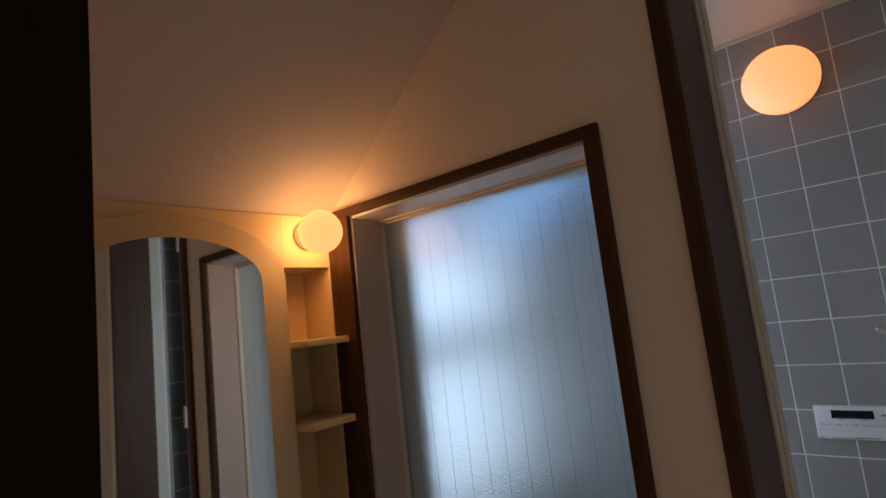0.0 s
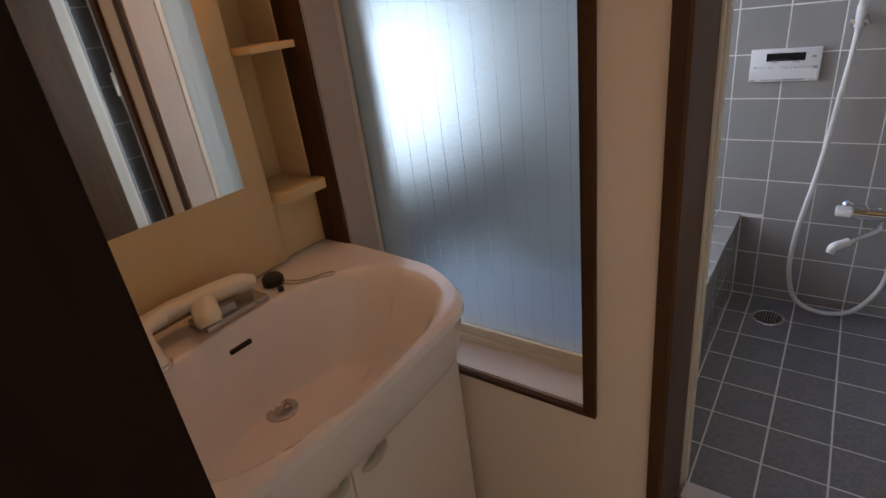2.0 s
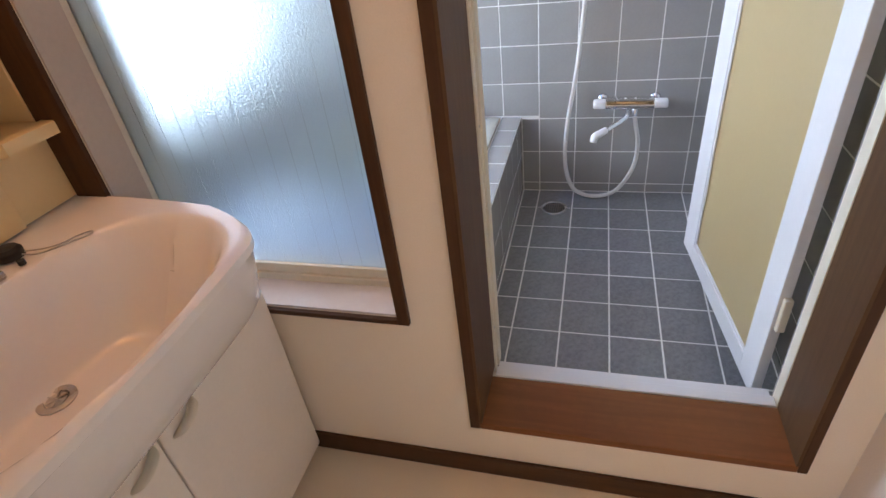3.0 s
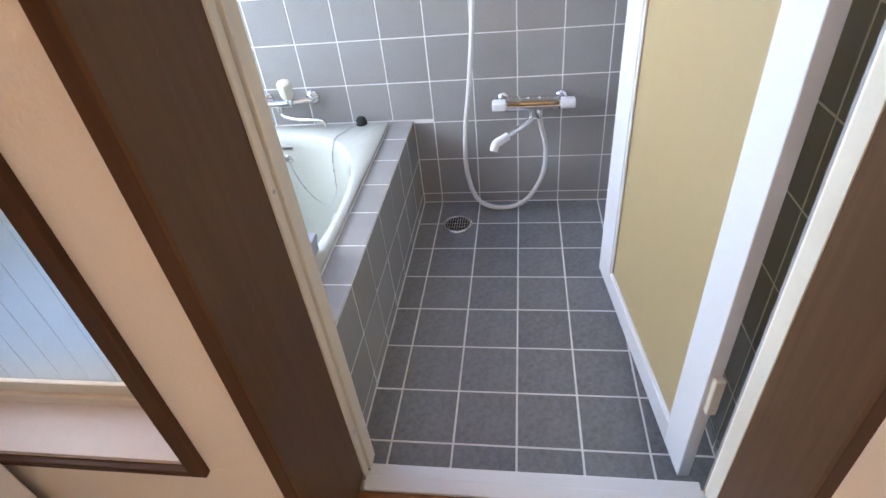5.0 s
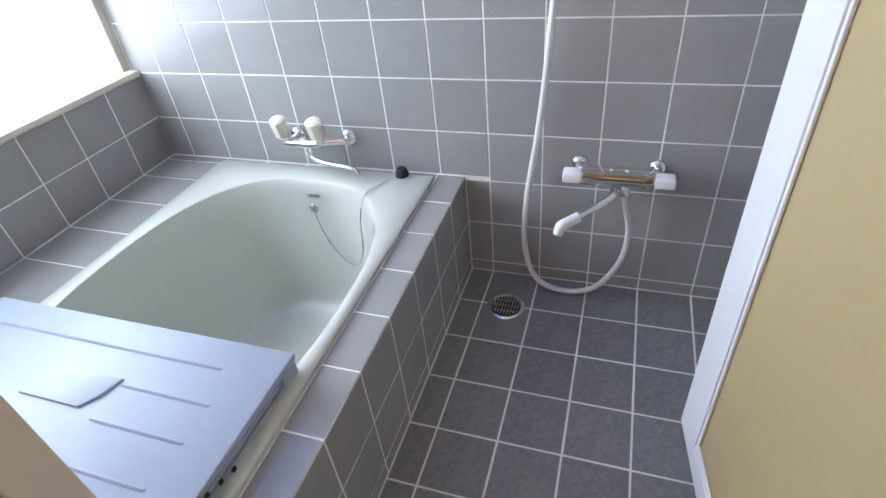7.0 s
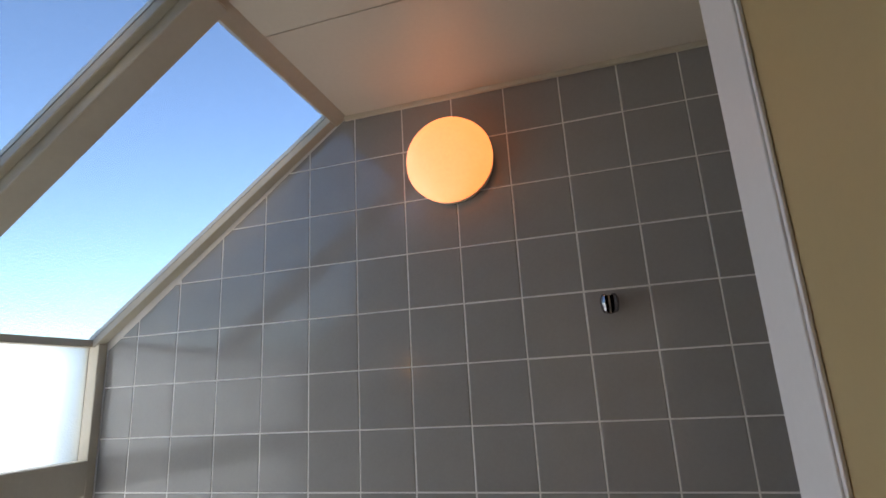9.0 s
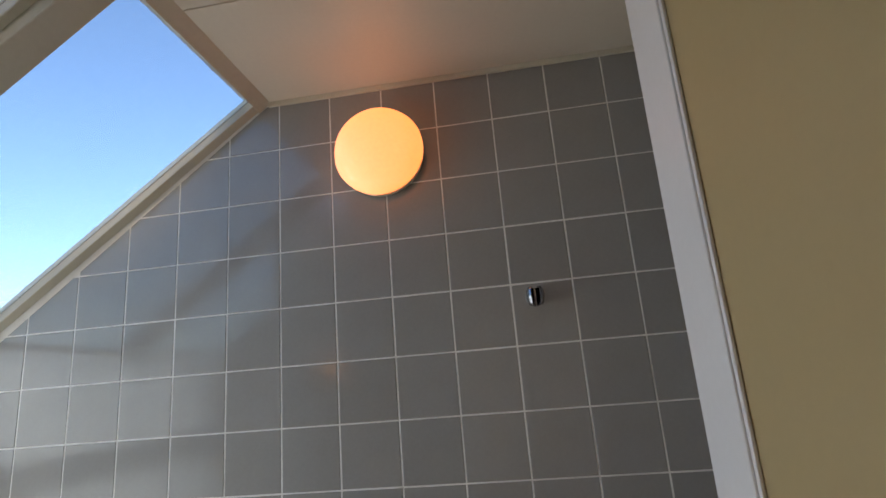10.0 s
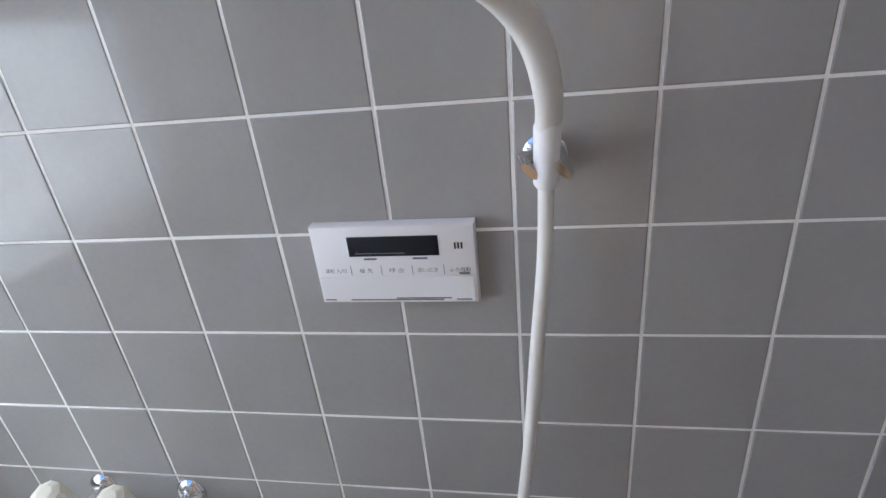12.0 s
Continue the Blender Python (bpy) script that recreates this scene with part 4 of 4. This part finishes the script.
stop.location.z += 0.012

# mirror cabinet over the basin
mir = base("mirror_cabinet", "cream moulded mirror unit with arched mirror and shelves", "mirror cabinet", (-0.85, -1.78, 0.745))
CX = -0.785


def on_mirror(name, bm, mat, label="", smooth=False):
    return put_under(part(name, bm, mat, label=label, smooth=smooth), mir)


def wedge(z0, y0, y1):
    """A block whose top follows the soffit, 4 mm under it."""
    return plate(bmesh.new(), [(-0.899, z0), (CX, z0), (CX, SOFFIT(CX) - 0.004), (-0.899, SOFFIT(-0.899) - 0.004)], lambda u, v, w: (u, y0 + w, v), y1 - y0)


on_mirror("body", wedge(0.756, VY0, -1.562), M["vanity_frame"])
on_mirror("header", wedge(1.53, -1.5615, -1.437), M["vanity_frame"])
on_mirror("splash_panel", boxes([(-0.9, CX - 0.002, -1.5615, -1.437, 0.756, 0.891)], 0.002), M["vanity_frame"])
on_mirror("niche_back", boxes([(-0.9, -0.885, -1.5615, -1.4455, 0.9035, 1.5295)]), M["vanity_frame"])
on_mirror("side_panel", boxes([(-0.9, CX, -1.445, -1.437, 0.9035, 1.5295)], 0.002), M["vanity_frame"])
MY, MH = -1.788, 0.165


def arch(half, z0, z1, rise, n=20):
    pts = [(-half, z0), (half, z0)]
    return pts + [(half * math.cos(math.pi * k / n), z1 + rise * math.sin(math.pi * k / n)) for k in range(n + 1)]


bm = bmesh.new()
plate(bm, arch(0.222, 0.757, 1.512, 0.115), lambda u, v, w: (CX + w, MY + u, v), 0.014, 0.006)
on_mirror("arched_panel", bm, M["vanity_frame"], smooth=True)
bm = bmesh.new()
plate(bm, arch(MH, 0.948, 1.50, 0.082), lambda u, v, w: (CX + 0.0142 + w, MY + u, v), 0.002)
on_mirror("mirror_glass", bm, M["mirror"], "arched mirror")
for z in (0.903, 1.198, 1.366):
    bm = bmesh.new()
    e = 0.024 if z < 1 else 0.014
    plate(bm, [(-0.886, -1.56), (-0.886, -1.446), (-0.775, -1.446), (-0.775, -1.428), (-0.752, -1.424), (-0.738, -1.436), (-0.738, -1.55), (-0.76, -1.562), (-0.782, -1.5615)], lambda u, v, w: (u, v, z - e / 2 + w), e, 0.004)
    on_mirror("shelf", bm, M["vanity_frame"], smooth=True)
on_mirror("screw", lathe(bmesh.new(), [(0.003, 0), (0.003, 0.002)], pose(-0.885, -1.53, 1.50, 0, 90, 0), 10), M["steel"])
on_mirror("screw", lathe(bmesh.new(), [(0.003, 0), (0.003, 0.002)], pose(-0.885, -1.51, 0.98, 0, 90, 0), 10), M["steel"])

vl = base("vanity_lamp", "glowing round globe lamp on the mirror unit", "globe lamp", (-0.76, -1.49, 1.61))
bm = bmesh.new()
lathe(bm, [(0.03, 0), (0.03, 0.006), (0.022, 0.010), (0.02, 0.014)], pose(CX, -1.501, 1.599, 0, 90, 0))
put_under(part("socket", bm, M["ivory"], smooth=True), vl)
bm = bmesh.new()
bmesh.ops.create_uvsphere(bm, u_segments=28, v_segments=18, radius=0.047, matrix=Matrix.Translation((-0.729, -1.501, 1.599)))
put_under(part("globe", bm, M["bulb"], label="glowing opal globe", smooth=True), vl).visible_shadow = False


# ---- tiles, piece by piece ----
def tile_mesh(name, poly, mat, depth=0.004, soft=0.0014):
    """A tile from its outline (u, v); its back at w = 0, its face at w = depth."""
    cu, cv = sum(p[0] for p in poly) / len(poly), sum(p[1] for p in poly) / len(poly)
    n = len(poly)
    inner = []
    for u, v in poly:
        d = math.hypot(cu - u, cv - v)
        inner.append((u + (cu - u) / d * soft * 1.4, v + (cv - v) / d * soft * 1.4))
    verts = [(u, v, 0.0) for u, v in poly] + [(u, v, depth - soft * 0.6) for u, v in poly] + [(u, v, depth) for u, v in inner]
    faces = [tuple(range(2 * n, 3 * n))]
    for i in range(n):
        j = (i + 1) % n
        faces += [(i, j, n + j, n + i), (n + i, n + j, 2 * n + j, 2 * n + i)]
    me = bpy.data.meshes.new(name)
    me.from_pydata(verts, [], faces)
    me.materials.append(mat)
    return me


def cut(poly, keep):
    """Clips a polygon to the side where keep(u, v) >= 0 (a linear function)."""
    out = []
    for a, b in zip(poly, poly[1:] + poly[:1]):
        fa, fb = keep(*a), keep(*b)
        if fa >= 0:
            out.append(a)
        if fa * fb < 0:
            k = fa / (fa - fb)
            out.append((a[0] + (b[0] - a[0]) * k, a[1] + (b[1] - a[1]) * k))
    return out


CACHE = {}
JIT = random.Random(7)


def lay(parent, us, vs, m, mat, keep=None, gap=0.004, name="tile"):
    """Tiles between the joints us and vs, on the plane of the pose m (its z axis points out of the wall)."""
    h = gap / 2
    for u0, u1 in zip(us, us[1:]):
        for v0, v1 in zip(vs, vs[1:]):
            if u1 - u0 < 0.01 or v1 - v0 < 0.01:
                continue
            cu, cv = (u0 + u1) / 2, (v0 + v1) / 2
            poly = [(u0 - cu + h, v0 - cv + h), (u1 - cu - h, v0 - cv + h), (u1 - cu - h, v1 - cv - h), (u0 - cu + h, v1 - cv - h)]
            if keep:
                for f in keep:
                    poly = cut(poly, lambda a, b: f(a + cu, b + cv))
                    if len(poly) < 3:
                        break
                if len(poly) < 3 or max(p[0] for p in poly) - min(p[0] for p in poly) < 0.012:
                    continue
            key = (mat.name, tuple((round(a, 4), round(b, 4)) for a, b in poly))
            if key not in CACHE:
                CACHE[key] = tile_mesh(name, poly, mat)
            ob = new(name, CACHE[key])
            ob.parent = parent
            ob.matrix_basis = m @ Matrix.Translation((cu, cv, JIT.uniform(-0.0004, 0.0004))) @ Euler((JIT.uniform(-0.002, 0.002), JIT.uniform(-0.002, 0.002), 0)).to_matrix().to_4x4()


cols = [X_LEFT - 0.025] + [c * P for c in range(-7, 5)] + [X_RIGHT]
rows = [0.0] + [ROW0 + r * P for r in range(-6, 9)] + [CEIL]
slope_keep = lambda u, v: (1.652 + (u + 1.165) * (2.288 - 1.652) / (-0.325 + 1.165)) - v
far_m = Matrix(((1, 0, 0, 0), (0, 0, -1, 0.0035), (0, 1, 0, 0), (0, 0, 0, 1)))
lay(wall_far, [c for c in cols if c > -0.01], rows, far_m, M["tile"])
lay(wall_far, [-0.073, 0.0], [r for r in rows if r < 0.342], far_m, M["tile"])
lay(wall_far, [c for c in cols if c < 0.01], [0.352] + [r for r in rows if r > 0.36], far_m, M["tile"], [slope_keep])
right_m = Matrix(((0, 0, -1, X_RIGHT + 0.0035), (-1, 0, 0, 0), (0, 1, 0, 0), (0, 0, 0, 1)))
lay(wall_right, [k * P for k in range(0, 9)] + [-Y_BATH], rows, right_m, M["tile"])
left_m = Matrix(((0, 0, 1, X_LEFT - 0.0035), (1, 0, 0, 0), (0, 1, 0, 0), (0, 0, 0, 1)))
lay(wall_left, [Y_BATH] + [-k * P for k in range(8, -1, -1)], [0.352, 0.4905, 0.632], left_m, M["tile"])
skirt_m = Matrix(((0, 0, 1, -0.078), (1, 0, 0, 0), (0, 1, 0, 0), (0, 0, 0, 1)))
lay(tub_skirt, [Y_BATH + 0.006] + [-k * P for k in range(8, -1, -1)], [0.0, 0.0405, 0.1905, 0.349], skirt_m, M["tile"])
top_m = Matrix(((1, 0, 0, 0), (0, 1, 0, 0), (0, 0, 1, 0.347), (0, 0, 0, 1)))
lay(tub_skirt, [-0.159, -0.0735], [Y_BATH + 0.006] + [-k * P for k in range(8, 0, -1)] + [-0.002], top_m, M["tile"])
lay(tub_skirt, [X_LEFT, -0.906], [Y_BATH + 0.006] + [-k * P for k in range(8, 0, -1)] + [-0.036, -0.002], top_m, M["tile"])
lay(tub_skirt, [-0.906] + [c * P for c in range(-5, -1)] + [-0.159], [-0.0345, -0.002], top_m, M["tile"])
floor_m = Matrix(((1, 0, 0, 0), (0, 1, 0, 0), (0, 0, 1, -0.004), (0, 0, 0, 1)))
lay(floor_bath, [-0.073] + [c * P for c in range(0, 5)] + [X_RIGHT], [Y_BATH + 0.01] + [-k * 0.153 for k in range(8, -1, -1)], floor_m, M["floor_tile"], gap=0.005)
